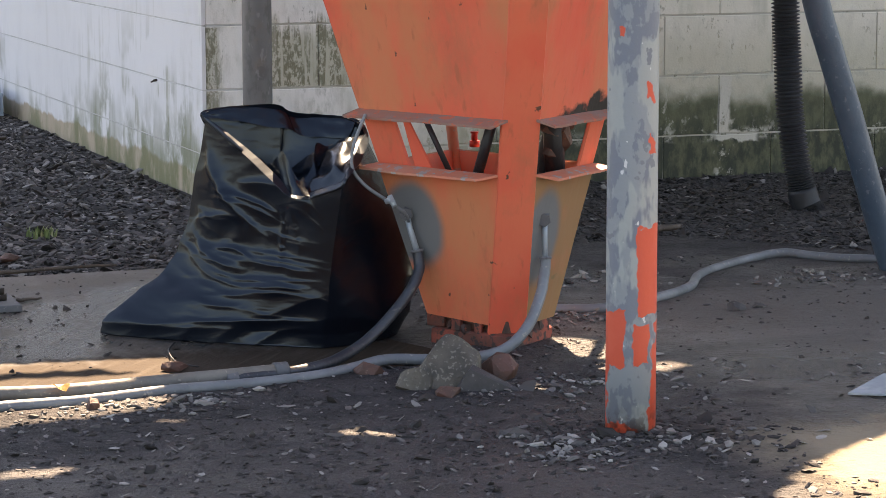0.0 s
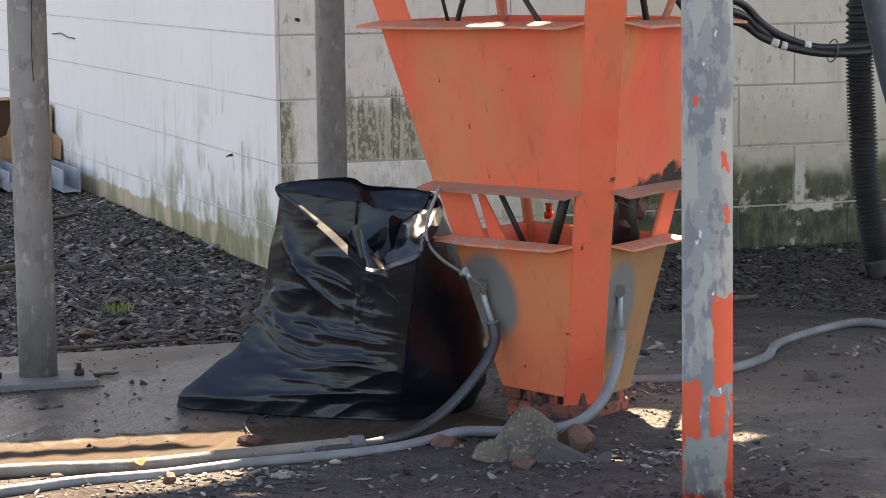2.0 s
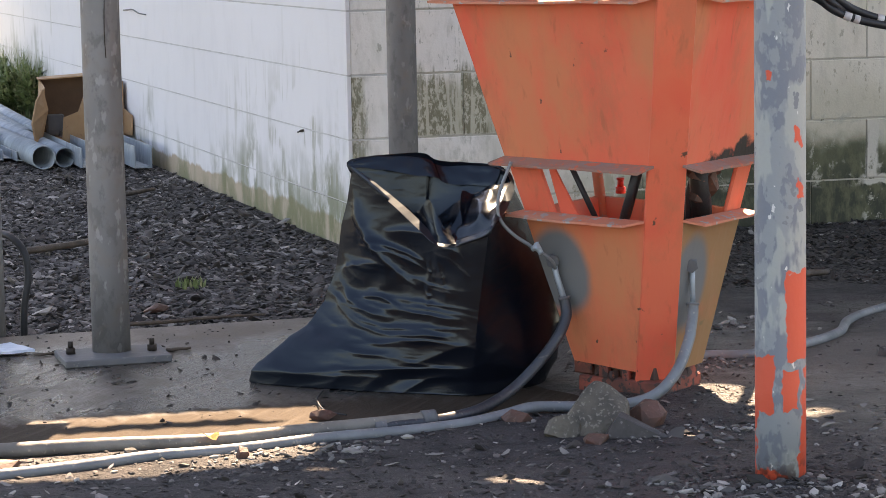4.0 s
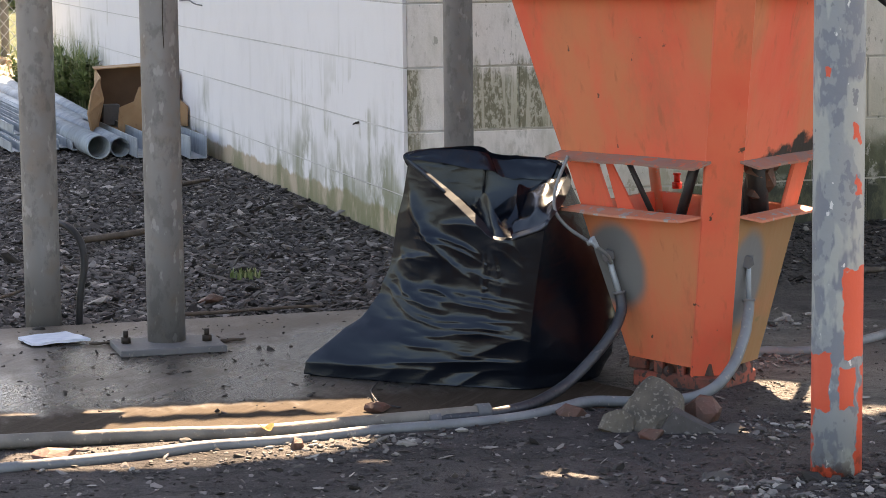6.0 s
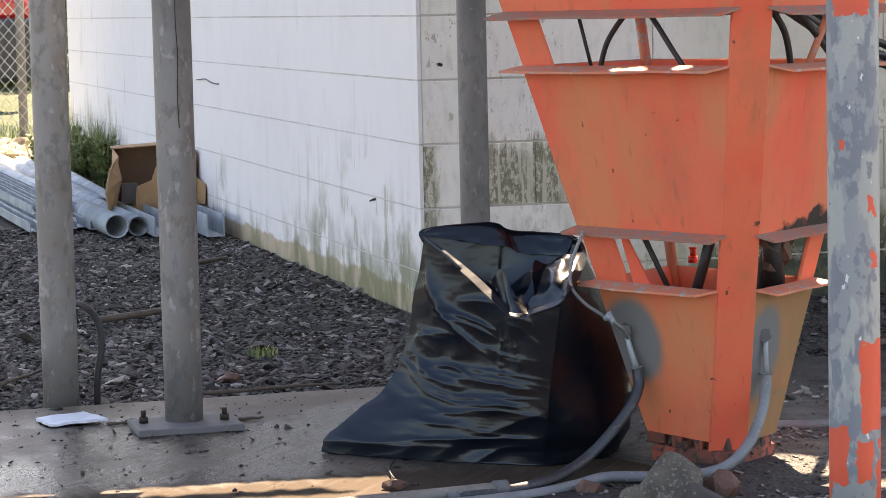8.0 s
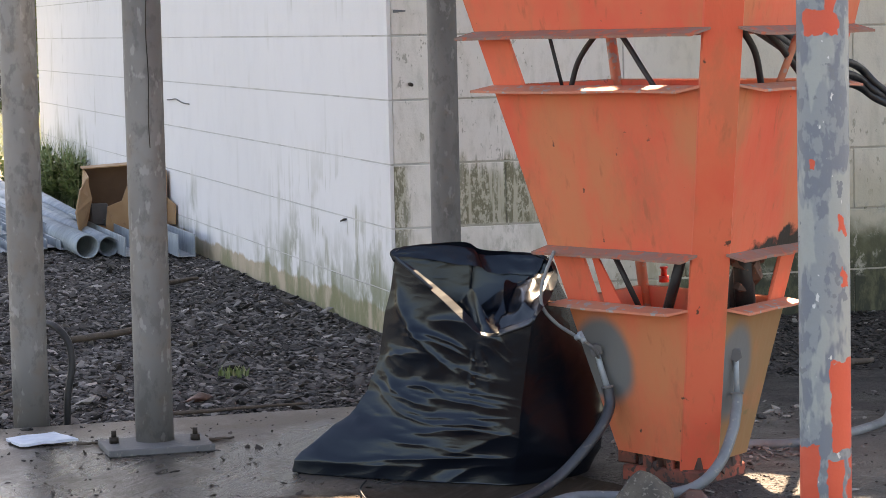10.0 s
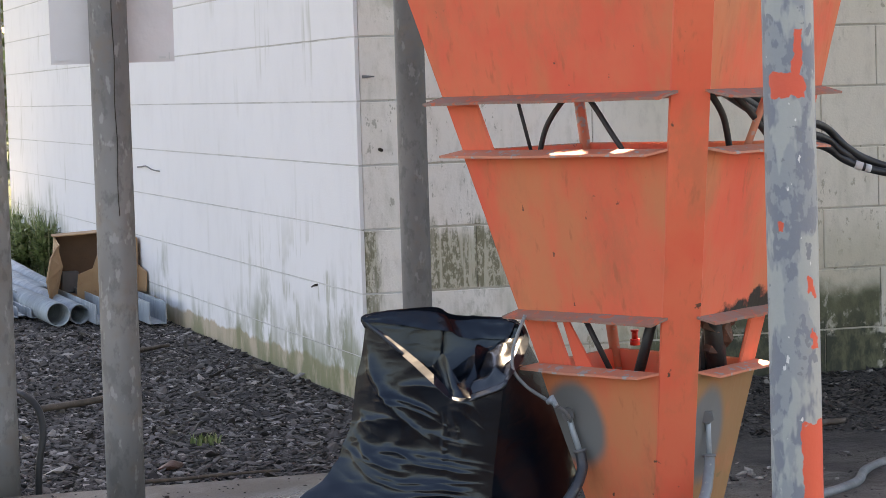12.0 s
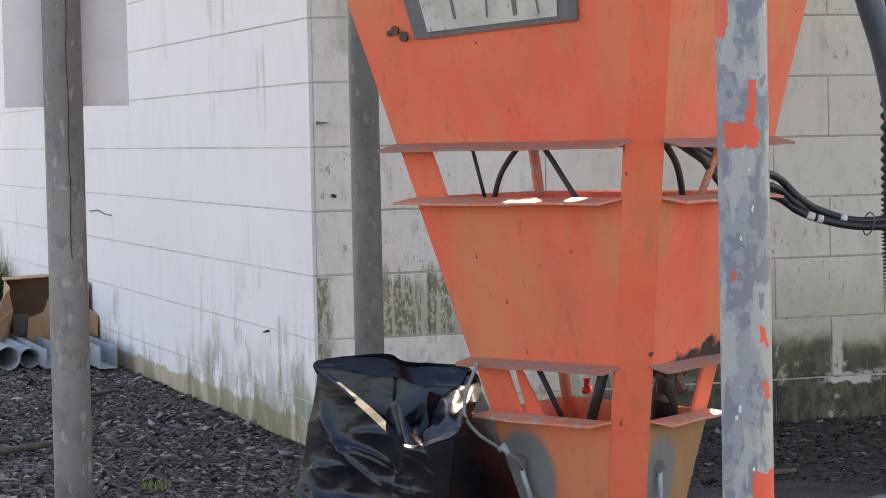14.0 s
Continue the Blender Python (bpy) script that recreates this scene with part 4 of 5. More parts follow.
def bag_folds():
    """Creases of the film: start and end as (way across the front, height), bow, depth and breadth."""
    rng = random.Random(77)

    def vary(r):
        return rng.uniform(-r, r)

    out = []
    for k in range(11):   # slack folds sweeping from the slumped foot to the front ridge
        out.append((-0.34 + 0.03 * k + vary(0.16), 0.060 + 0.0185 * k + vary(0.012), 0.62 + vary(0.32), 0.010 + 0.016 * k + vary(0.014), -0.022 + vary(0.016), 0.0062 + vary(0.003), 0.0060 + vary(0.0025)))
    for k in range(9):    # cross folds at half height
        a, z = rng.uniform(-0.06, 0.35), 0.20 + 0.017 * k
        out.append((a, z + vary(0.02), a + rng.uniform(0.22, 0.55), z - 0.015 + vary(0.04), vary(0.02), 0.0068 + vary(0.003), 0.0070 + vary(0.003)))
    for k in range(6):    # drawn from the low point of the rim
        out.append((0.64 + vary(0.03), 0.300 + vary(0.008), 0.92 + vary(0.12) - 0.07 * k, 0.285 - 0.026 * k, 0.006 + vary(0.006), 0.0042 + vary(0.0015), 0.0045 + vary(0.0015)))
    for k in range(3):    # long pulls below the upper corner
        out.append((0.02 + 0.03 * k, 0.45 - 0.03 * k, 0.40 + 0.08 * k, 0.27 - 0.02 * k, -0.012, 0.007, 0.013 + vary(0.004)))
    for k in range(10):   # short creases beside the ridge
        z = 0.05 + 0.022 * k
        out.append((0.50 + vary(0.2), z + vary(0.012), 0.97 + vary(0.08), z - 0.006 + vary(0.018), vary(0.008), 0.0034 + vary(0.0016), 0.0036 + vary(0.0012)))
    return out


def fold_depth(s, z, folds):
    g = 0.0
    for s0, z0, s1, z1, bow, amp, wide in folds:
        if s < s0 or s > s1:
            continue
        k = (s - s0) / (s1 - s0)
        d = z - (z0 + (z1 - z0) * k + bow * math.sin(math.pi * k))
        if -7 * wide < d < 7 * wide:
            g += amp * math.sin(math.pi * k) ** 0.6 * (math.exp(-d / wide) if d > 0 else math.exp(d / (2.6 * wide)))
    return g


def build_bag():
    nt, nh, nc = 420, 170, 60
    folds = bag_folds()
    verts, faces = [], []
    hs = [i / nh for i in range(nh + 1)] + [1 + i / nc for i in range(1, nc)]
    for h in hs:
        for q in range(nt):
            t = 4 * q / nt
            u, v, z = bag_point(t, h)
            # the way across the front: 0 at the far edge, 1 at the ridge, past that the shaded side
            s = math.sin(math.pi * t / 2) ** 2 if t <= 1 else (1 + 0.7 * (t - 1) if t < 2.6 else -0.9 * math.sin(math.pi * (4 - t) / 2) ** 2)
            low = max(0.0, 1 - z / 0.30)
            warp = 0.014 * noise.noise((u * 6, v * 6, z * 6)) + 0.003 * noise.noise((u * 22, v * 22, z * 22))
            g = fold_depth(s + 2 * warp, z + warp, folds) if -0.6 < s < 1.12 else 0.0
            g += 0.013 * noise.noise((u * 5, v * 5 + 9, z * 6)) * (0.35 + 0.65 * ease((0.95 - h) / 0.25))
            crease = 1 - 2.0 * abs(noise.noise((u * 7 + 1.3, v * 7 + 4, z * 15 - u * 6)))
            g += 0.006 * crease * (0.25 + 0.75 * ease((1.05 - s) / 0.15)) * (0.4 + 0.6 * low)
            fade = min(1.0, z / 0.03) if h < 1 else 1.0
            edge = 0.004 * math.exp(-((h - 1) / 0.03) ** 2)
            n = Vector((u - 0.06, v, 0.0))
            n = n.normalized() if n.length > 1e-4 else Vector((0, 0, 1))
            p = BAG + B_R * u + B_D * v + Vector((0, 0, z))
            if 0.9 < h <= 1.0:
                p.z += (g - 0.008) * 0.4
            elif h <= 0.9:
                d = B_R * n.x + B_D * n.y
                p += d * ((g - 0.012) * (0.35 + 0.65 * fade) + edge)
            else:
                k = ease((h - 1) / 0.2)
                p.z += (0.4 * (1 - k)) * (g - 0.008) + k * (0.030 * (0.5 - abs(noise.noise((u * 8 + 3, v * 8, 5)))) + 0.012 * (0.5 - abs(noise.noise((u * 19, v * 19, 2)))))
            p.z = max(p.z, 0.002)
            verts.append(p)
    rows = len(hs)
    for i in range(rows - 1):
        for q in range(nt):
            k = (q + 1) % nt
            faces.append((i * nt + q, i * nt + k, (i + 1) * nt + k, (i + 1) * nt + q))
    bag = thing("rubbish_bag", BAG, "half-full shiny black plastic rubbish bag slumped on concrete", "bag")

    def film(name, vs, fs):
        me = bpy.data.meshes.new(name)
        me.from_pydata([w[:] for w in vs], [], fs)
        me.polygons.foreach_set("use_smooth", [True] * len(me.polygons))
        me.materials.append(M_BAG_RIM if name == "rim_fold" else M_BAG)
        ob = new(name, me)
        ob.parent, ob.matrix_parent_inverse = bag, bag.matrix_basis.inverted()

    split = [i for i, h in enumerate(hs) if h >= 1.0][0]
    fold = [i for i, h in enumerate(hs) if h >= 0.9][0]
    for name, a, z in (("body", 0, fold), ("rim_fold", fold, split), ("lining", split, rows - 1)):
        fs = [tuple(q - a * nt for q in f) for f in faces[a * nt:z * nt]]
        if name == "body":
            fs.append(tuple(range(nt))[::-1])
        if name == "lining":
            fs.append(tuple((z - a) * nt + q for q in range(nt)))
        film(name, verts[a * nt:(z + 1) * nt], fs)

    def place(u, v, z):
        return BAG + B_R * u + B_D * v + Vector((0, 0, z))

    # the far edge of the mouth, turned in and hanging towards the front
    cols, rws, vs, fs = 90, 10, [], []
    for c in range(cols + 1):
        t = 2.15 + 1.80 * c / cols
        u, v, z = bag_point(t, 1.0)
        z += 0.4 * (0.013 * noise.noise((u * 5, v * 5 + 9, z * 6)) - 0.008)
        reach = (0.050 + 0.012 * noise.noise((t * 3, 0, 0))) * ease((t - 2.15) / 0.3) * (0.25 + 0.75 * ease((3.95 - t) / 0.7))
        for r in range(rws + 1):
            k = r / rws
            bend = 0.003 * noise.noise((t * 9, k * 3, 2))
            vs.append(place(u + 0.02 * k * reach / 0.05, v - 0.45 * reach * k + bend, z + 0.001 - 0.95 * reach * k ** 1.3 + bend))
    for c in range(cols):
        for r in range(rws):
            a = c * (rws + 1) + r
            fs.append((a, a + rws + 1, a + rws + 2, a + 1))
    film("rim_flap", vs, fs)
    # crumpled film standing up in the mouth
    top = spline([place(-0.01, -0.03, 0.375), place(0.030, -0.06, 0.385), place(0.053, -0.085, 0.412), place(0.072, -0.11, 0.378), place(0.092, -0.12, 0.352), place(0.116, -0.105, 0.385), place(0.124, -0.085, 0.428), place(0.150, -0.07, 0.420), place(0.185, -0.055, 0.438)], 6)
    vs, fs = [], []
    for i, p in enumerate(top):
        for r in range(6):
            k = r / 5
            vs.append(p + B_D * (-0.035 * k + 0.004 * noise.noise((i * 0.3, k * 4, 1))) + B_R * 0.012 * k + Vector((0, 0, -(p.z - 0.325) * k ** 0.8)))
    for i in range(len(top) - 1):
        for r in range(5):
            a = i * 6 + r
            fs.append((a, a + 6, a + 7, a + 1))
    film("inner_fold", vs, fs)


build_bag()

# ---- conduits, hoses and cables ----
def hose(name, pts, radius, material, label, category="hose", n=10, sides=12, collars=False):
    path = spline(pts, n)
    if not collars:
        return tagged(part(name, tube(path, radius, sides), material), label, category)
    t = thing(name, pts[0], label, category)
    part("tubing", tube(path, radius, sides), material, t)
    for piece in (path[0:4], path[-4:]):
        part("collar", tube(piece, radius * 1.22, sides), M_PLATE, t, "dark grey collar")
    return t


hose("conduit", [(1.778, 4.908, 0.208), (1.780, 4.902, 0.185), (1.776, 4.893, 0.165), (1.752, 4.872, 0.132), (1.705, 4.855, 0.085), (1.64, 4.83, 0.038), (1.56, 4.77, 0.016), (1.49, 4.712, 0.013),
                 (1.397, 4.667, 0.013), (1.29, 4.66, 0.013)], 0.0115, M_HOSE, "dark grey flexible conduit curving from hopper to ground", collars=True)
hose("dusty_hose", [(1.42, 4.675, 0.018), (1.29, 4.664, 0.017), (1.118, 4.648, 0.017), (0.95, 4.63, 0.017), (0.76, 4.672, 0.016), (0.598, 4.69, 0.016), (0.40, 4.71, 0.016), (-0.2, 4.78, 0.016)], 0.0145, M_DUSTY, "dusty dark hose lying on the slab", collars=True)
hose("conduit", [(2.008, 4.762, 0.20), (2.006, 4.757, 0.18), (1.997, 4.745, 0.155), (1.985, 4.73, 0.128), (1.942, 4.69, 0.074), (1.89, 4.675, 0.033), (1.83, 4.690, 0.014), (1.732, 4.705, 0.013),
                 (1.64, 4.71, 0.018), (1.56, 4.672, 0.014), (1.461, 4.622, 0.013), (1.329, 4.596, 0.013), (1.16, 4.588, 0.013), (0.986, 4.55, 0.013), (0.83, 4.548, 0.013), (0.69, 4.512, 0.013), (0.511, 4.482, 0.013), (-0.1, 4.40, 0.013)],
     0.0115, M_HOSE_L, "light grey conduit lying across soil and slab", collars=True)
hose("conduit", [(2.06, 5.15, 0.014), (2.206, 5.170, 0.014), (2.312, 5.145, 0.014), (2.493, 5.234, 0.014), (2.629, 5.349, 0.014), (2.72, 5.49, 0.014), (2.819, 5.591, 0.014), (2.989, 5.715, 0.014), (3.099, 5.755, 0.016), (3.155, 5.680, 0.014), (3.26, 5.585, 0.014), (3.6, 5.45, 0.014)],
     0.0115, M_HOSE_L, "light grey conduit winding over the soil", collars=True)
for at, end, rad in (((1.762, 4.925, 0.272), (1.779, 4.907, 0.20), 0.0085), ((2.007, 4.762, 0.268), (2.008, 4.762, 0.19), 0.0075)):
    fit = thing("conduit_fitting", at, "small grey conduit fitting on the hopper panel", "fitting", "conduit fittings")
    p, q = Vector(at), Vector(end)
    part("nut", tube([p + Vector((-0.006, -0.010, 0.010)), p + Vector((0.006, 0.016, 0.012))], 0.014, 6), M_PLATE, fit)
    part("sleeve", tube([p + Vector((0, 0, 0.008)), p.lerp(q, 0.3), q], rad * 0.75, 10), M_GALV_NEW, fit)
hose("wire", [(1.672, 4.925, 0.495), (1.644, 4.922, 0.43), (1.641, 4.918, 0.383), (1.665, 4.908, 0.348), (1.705, 4.892, 0.318), (1.745, 4.895, 0.290), (1.762, 4.915, 0.268)], 0.0038, M_HOSE_L, "thin grey wire looped beside the hopper", "wire", sides=8)
clip = bmesh.new()
for k in range(3):
    tube([(1.703 + 0.004 * k, 4.888, 0.315 + 0.006 * k), (1.712 + 0.003 * k, 4.876, 0.322 - 0.008 * k)], 0.006, 8, clip)
tagged(part("wire_clip", clip, M_GALV_NEW), "crimped metal clip on the thin wire", "clip")
hose("wire", [(1.31, 5.13, 0.004), (1.268, 5.017, 0.008), (1.255, 4.902, 0.006), (1.285, 4.846, 0.004)], 0.002, M_BLACK, "thin dark wire curl on the slab", "wire", sides=6)

blue = [(2.744, 5.45, 1.75), (2.814, 5.45, 1.43), (2.863, 5.45, 1.271), (2.907, 5.45, 1.136), (2.954, 5.45, 0.92), (3.011, 5.45, 0.686), (3.059, 5.45, 0.547), (3.109, 5.45, 0.406), (3.156, 5.45, 0.264), (3.205, 5.45, 0.12), (3.252, 5.45, -0.01)]
hose("plastic_pipe", blue, 0.0335, M_BLUE, "leaning blue-grey plastic pipe, bottom on the soil", "pipe", sides=28)
ribs = spline([(3.65, 6.80, 1.9), (3.655, 6.80, 1.3), (3.652, 6.80, 0.8), (3.653, 6.80, 0.6), (3.663, 6.80, 0.447), (3.675, 6.80, 0.274), (3.70, 6.79, 0.099), (3.722, 6.78, 0.0), (3.74, 6.76, -0.04)], 100)
hose_c = thing("corrugated_hose", (3.74, 6.76, -0.04), "black corrugated plastic hose hanging by the wall", "hose")
part("tubing", tube(ribs, lambda k: 0.0385 + 0.005 * math.copysign(abs(math.sin(k * 720)) ** 0.6, math.sin(k * 720)), 28), M_BLACK, hose_c)
part("cuff", tube(ribs[-150:-60:10], 0.0455, 28), M_BLACK, hose_c, "smooth black end cuff")

M_CABLE = worn("black_cable", (0.016, 0.017, 0.02), (0.028, 0.03, 0.034), None, rough=(0.35, 0.5))
bundle = thing("cable_bundle", (3.0, 6.0, 0.7), "bundle of black cables with white tape bands", "cable")


def cable_path(dz, dy):
    return spline([(2.14, 4.95, 0.955 + dz * 0.5), (2.4, 5.35, 0.90 + dz * 0.8), (2.63, 5.75, 0.845 + dz), (2.86, 5.98, 0.812 + dz), (2.935, 6.0, 0.765 + dz * 0.7), (3.00, 6.0 + dy, 0.735 + dz * 0.5), (3.09, 6.0 + dy, 0.712 + dz * 0.3), (3.18, 6.0 + dy, 0.708 + dz * 0.3), (3.30, 6.0, 0.716 + dz * 0.4),
                   (3.40, 6.0, 0.742 + dz), (3.6, 6.02, 0.80 + dz), (4.1, 6.1, 0.95)], 10)


CP = [cable_path(dz, dy) for dz, dy in ((0.03, 0.012), (-0.022, -0.012), (0.0, 0.03))]
for p in CP:
    part("cable", tube(p, 0.0105, 12), M_CABLE, bundle)
for p, i, w in ((CP[1], 44, 3), (CP[1], 48, 2), (CP[0], 57, 2)):
    part("tape_band", tube(p[i:i + w + 1], 0.0115, 12), M_WHITE, bundle, "white tape band")
for i in (66, 88):
    q = CP[0][i].lerp(CP[1][i], 0.5)
    part("cable_tie", tube([q + Vector((0.0, 0.03 * math.cos(a), 0.03 * math.sin(a))) + Vector((0.006 * math.sin(a), 0, 0)) for a in np.linspace(0, 2 * math.pi, 17)], 0.002, 6), M_PLATE, bundle, "grey cable tie")
# hose behind the post at the slab's edge
hose("rubber_hose", [(0.83, 6.26, -0.02), (0.832, 6.25, 0.06), (0.845, 6.25, 0.14), (0.838, 6.26, 0.2), (0.81, 6.30, 0.235), (0.78, 6.36, 0.24)], 0.009, M_BLACK, "short black rubber hose beside the post")

# ---- sign on the bolted post ----
sg = thing("sign_board", (0.985, 5.826, 1.05), "plain pale grey sign board seen from behind", "sign")
sd = Vector((0.9865, -0.164, 0))
c0 = Vector((0.985, 5.826, 1.051))
back = Vector((0.164, 0.9865, 0))
M_SIGN = worn("pale_grey_board", (0.72, 0.70, 0.70), (0.66, 0.64, 0.64), None, 5.0, 40.0)
part("board", slab_of([c0 - sd * 0.1425, c0 + sd * 0.1425, c0 + sd * 0.1425 + Vector((0, 0, 0.5)), c0 - sd * 0.1425 + Vector((0, 0, 0.5))], 0.003), M_SIGN, sg)
for u, w, z, h in ((-0.132, 0.003, 0.006, 0.016), (-0.123, 0.016, 0.008, 0.005), (0.106, 0.016, 0.008, 0.005), (0.129, 0.003, 0.006, 0.016)):
    p = c0 + sd * u - back * 0.0065 + Vector((0, 0, z))
    part("fastener", slab_of([p, p + sd * w, p + sd * w + Vector((0, 0, h)), p + Vector((0, 0, h))], 0.0015), M_WHITE, sg, "small white fastener")

# ---- stones at the hopper's foot ----
for at, size, mt, lab, sq in (((1.615, 4.46, 0.015), (0.045, 0.035, 0.035), M_STONE, "grey-green angular stone beside the larger one", 0.7), ((1.80, 4.50, 0.02), (0.042, 0.04, 0.04), M_BRICK, "broken brown brick lump at the foot", 0.6),
                              ((1.655, 4.38, 0.008), (0.035, 0.03, 0.02), M_BRICK, "small red brick fragment", 0.5), ((1.585, 4.63, 0.012), (0.042, 0.035, 0.022), M_BRICK, "red brick fragment beside the conduit", 0.5),
                              ((1.235, 4.84, 0.008), (0.03, 0.018, 0.014), M_BRICK, "small red brick chip on the slab", 0.6), ((0.99, 4.50, 0.012), (0.017, 0.015, 0.02), M_BRICK, "brown brick chip beside the conduit", 0.6),
                              ((2.60, 5.05, 0.012), (0.03, 0.025, 0.018), M_STONE_D, "dark green stone lump on soil", 0.6), ((2.66, 5.06, 0.008), (0.025, 0.02, 0.012), M_STONE_D, "dark stone lump on the soil", 0.6),
                              ((1.217, 6.531, -0.005), (0.04, 0.03, 0.015), M_BRICK, "brown brick piece in the gravel", 0.6), ((0.545, 4.55, 0.012), (0.05, 0.03, 0.02), M_BRICK, "brown stone beside the hose", 0.6),
                              ((0.80, 4.60, 0.01), (0.02, 0.015, 0.012), M_PEBBLE, "pale pebble by the hose", 0.6), ((0.43, 4.62, 0.014), (0.014, 0.012, 0.014), M_PEBBLE, "pale pebble on the slab", 0.6)):
    tagged(part("stone", rock(at, size, int(at[0] * 1000), sq), mt), lab, "stone", "loose stones")

big = hull([(1.62, 4.44, 0.0), (1.60, 4.50, 0.0), (1.72, 4.42, 0.0), (1.765, 4.50, 0.0), (1.70, 4.58, 0.0), (1.672, 4.49, 0.098), (1.692, 4.50, 0.106), (1.712, 4.48, 0.10), (1.752, 4.47, 0.066), (1.745, 4.52, 0.06), (1.635, 4.47, 0.055), (1.72, 4.425, 0.04)])
bmesh.ops.bevel(big, geom=big.edges[:], offset=0.004, segments=1, affect="EDGES")
tagged(part("stone", big, M_STONE), "large grey-green angular stone leaning at the hopper", "stone", "loose stones")
dark = hull([(1.665, 4.40, 0.0), (1.80, 4.37, 0.0), (1.81, 4.42, 0.0), (1.69, 4.46, 0.0), (1.70, 4.40, 0.05), (1.715, 4.42, 0.055), (1.79, 4.38, 0.012)])
tagged(part("stone", dark, M_STONE_D), "dark wedge of stone below the pale one", "stone", "loose stones")


def flake(name, at, rx, ry, seed, material, label, category, lift=0.006):
    """A thin curled scrap lying on the ground."""
    rng = random.Random(seed)
    bm = bmesh.new()
    n = 14
    turn = rng.uniform(0, 6.28)
    ring = []
    for k in range(n):
        a = 2 * math.pi * k / n
        r = rng.uniform(0.75, 1.1)
        x, y = rx * r * math.cos(a), ry * r * math.sin(a)
        ring.append(bm.verts.new(Vector(at) + Vector((x, y, 0.002 + lift * abs(math.sin(a + turn))))))
    mid = bm.verts.new(Vector(at) + Vector((0, 0, 0.003)))
    for k in range(n):
        bm.faces.new((ring[k], ring[(k + 1) % n], mid))
    bmesh.ops.solidify(bm, geom=bm.faces[:], thickness=0.0012)
    return tagged(part(name, bm, material), label, category)


flake("dry_leaf", (0.955, 4.60, 0.024), 0.016, 0.022, 3, M_LEAFDRY, "curled orange dry leaf on the hose", "leaf", 0.012)
paper = slab_of([(0.645, 5.975, 0.002), (0.664, 5.865, 0.003), (0.805, 5.885, 0.006), (0.765, 6.02, 0.004)], 0.006)
bmesh.ops.subdivide_edges(paper, edges=paper.edges[:], cuts=6, use_grid_fill=True)
for v in paper.verts:
    v.co.z += 0.003 * noise.noise(v.co * 30) + 0.002
tagged(part("paper_scrap", paper, M_PAPER), "crumpled pale blue-white paper on the slab", "paper")
paper = slab_of([(2.345, 4.09, 0.012), (2.43, 4.04, 0.012), (2.66, 4.03, 0.014), (2.68, 4.15, 0.02), (2.46, 4.16, 0.028)], 0.004)
tagged(part("metal_scrap", paper, M_GALV_NEW), "bent pale blue-grey metal sheet scrap on the soil", "scrap")

# ---- spare steel beside the building ----
for p, q, r, z in (((1.56, 10.90), (1.42, 16.2), 0.052, 0.040), ((1.66, 10.95), (1.60, 16.4), 0.044, 0.032), ((1.66, 12.1), (1.70, 16.0), 0.045, 0.035), ((1.74, 12.3), (1.82, 16.2), 0.045, 0.035)):
    tagged(part("steel_pipe", tube([(*p, z), ((p[0] + q[0]) / 2, (p[1] + q[1]) / 2, z), (*q, z)], r, 28, wall=0.004), M_GALV_NEW), "bright galvanized steel pipe lying on gravel", "pipe", "spare pipes")


def channel(p, q, width, tall, z, label):
    p, q = Vector((*p, z)), Vector((*q, z))
    d = (q - p).normalized()
    s = Vector((d.y, -d.x, 0))
    bm = bmesh.new()
    prof = [(-width / 2, tall), (-width / 2, 0), (width / 2, 0), (width / 2, tall), (width / 2 - 0.004, tall), (width / 2 - 0.004, 0.004), (-width / 2 + 0.004, 0.004), (-width / 2 + 0.004, tall)]
    ends = [[bm.verts.new(e + s * u + Vector((0, 0, h))) for u, h in prof] for e in (p, q)]
    for k in range(8):
        j = (k + 1) % 8
        bm.faces.new((ends[0][k], ends[0][j], ends[1][j], ends[1][k]))
    for e in ends:
        bm.faces.new((e[0], e[1], e[6], e[7]))
        bm.faces.new((e[1], e[2], e[5], e[6]))
        bm.faces.new((e[2], e[3], e[4], e[5]))
    bmesh.ops.recalc_face_normals(bm, faces=bm.faces)
    return tagged(part("steel_channel", bm, M_GALV_NEW), label, "channel", "spare channels")


channel((1.745, 10.75), (1.73, 12.4), 0.09, 0.085, 0.0, "galvanized steel channel lying on gravel")
channel((1.945, 10.62), (1.93, 12.6), 0.075, 0.095, 0.0, "galvanized steel channel beside the wall")
for k in range(7):
    x = 1.08 + 0.045 * k
    channel((x + 0.16, 11.25 + 0.07 * (k % 3)), (x + 0.03, 16.5), 0.041, 0.041, 0.0 + 0.0 * k, "long bright strut channel lying on gravel")
for k in range(4):
    x = 1.15 + 0.06 * k
    channel((x + 0.15, 11.7 + 0.1 * (k % 2)), (x + 0.05, 16.6), 0.041, 0.041, 0.044, "long bright strut channel on the pile")

# cardboard box, torn open and lying on its side
bx = thing("cardboard_box", (1.86, 11.7, 0.0), "torn open brown cardboard box lying on steel", "box")
part("back", slab_of([(1.70, 12.02, 0.05), (2.03, 12.02, 0.05), (2.03, 12.02, 0.33), (1.90, 12.02, 0.335), (1.715, 12.02, 0.32)], 0.006), M_CARD_IN, bx)
part("side", slab_of([(1.65, 11.6, 0.05), (1.69, 12.02, 0.06), (1.71, 12.02, 0.32), (1.675, 11.62, 0.30)], 0.006), M_CARD, bx)
part("side", slab_of([(2.03, 11.6, 0.06), (2.03, 12.02, 0.06), (2.03, 12.02, 0.33), (2.035, 11.6, 0.32)], 0.006), M_CARD, bx)
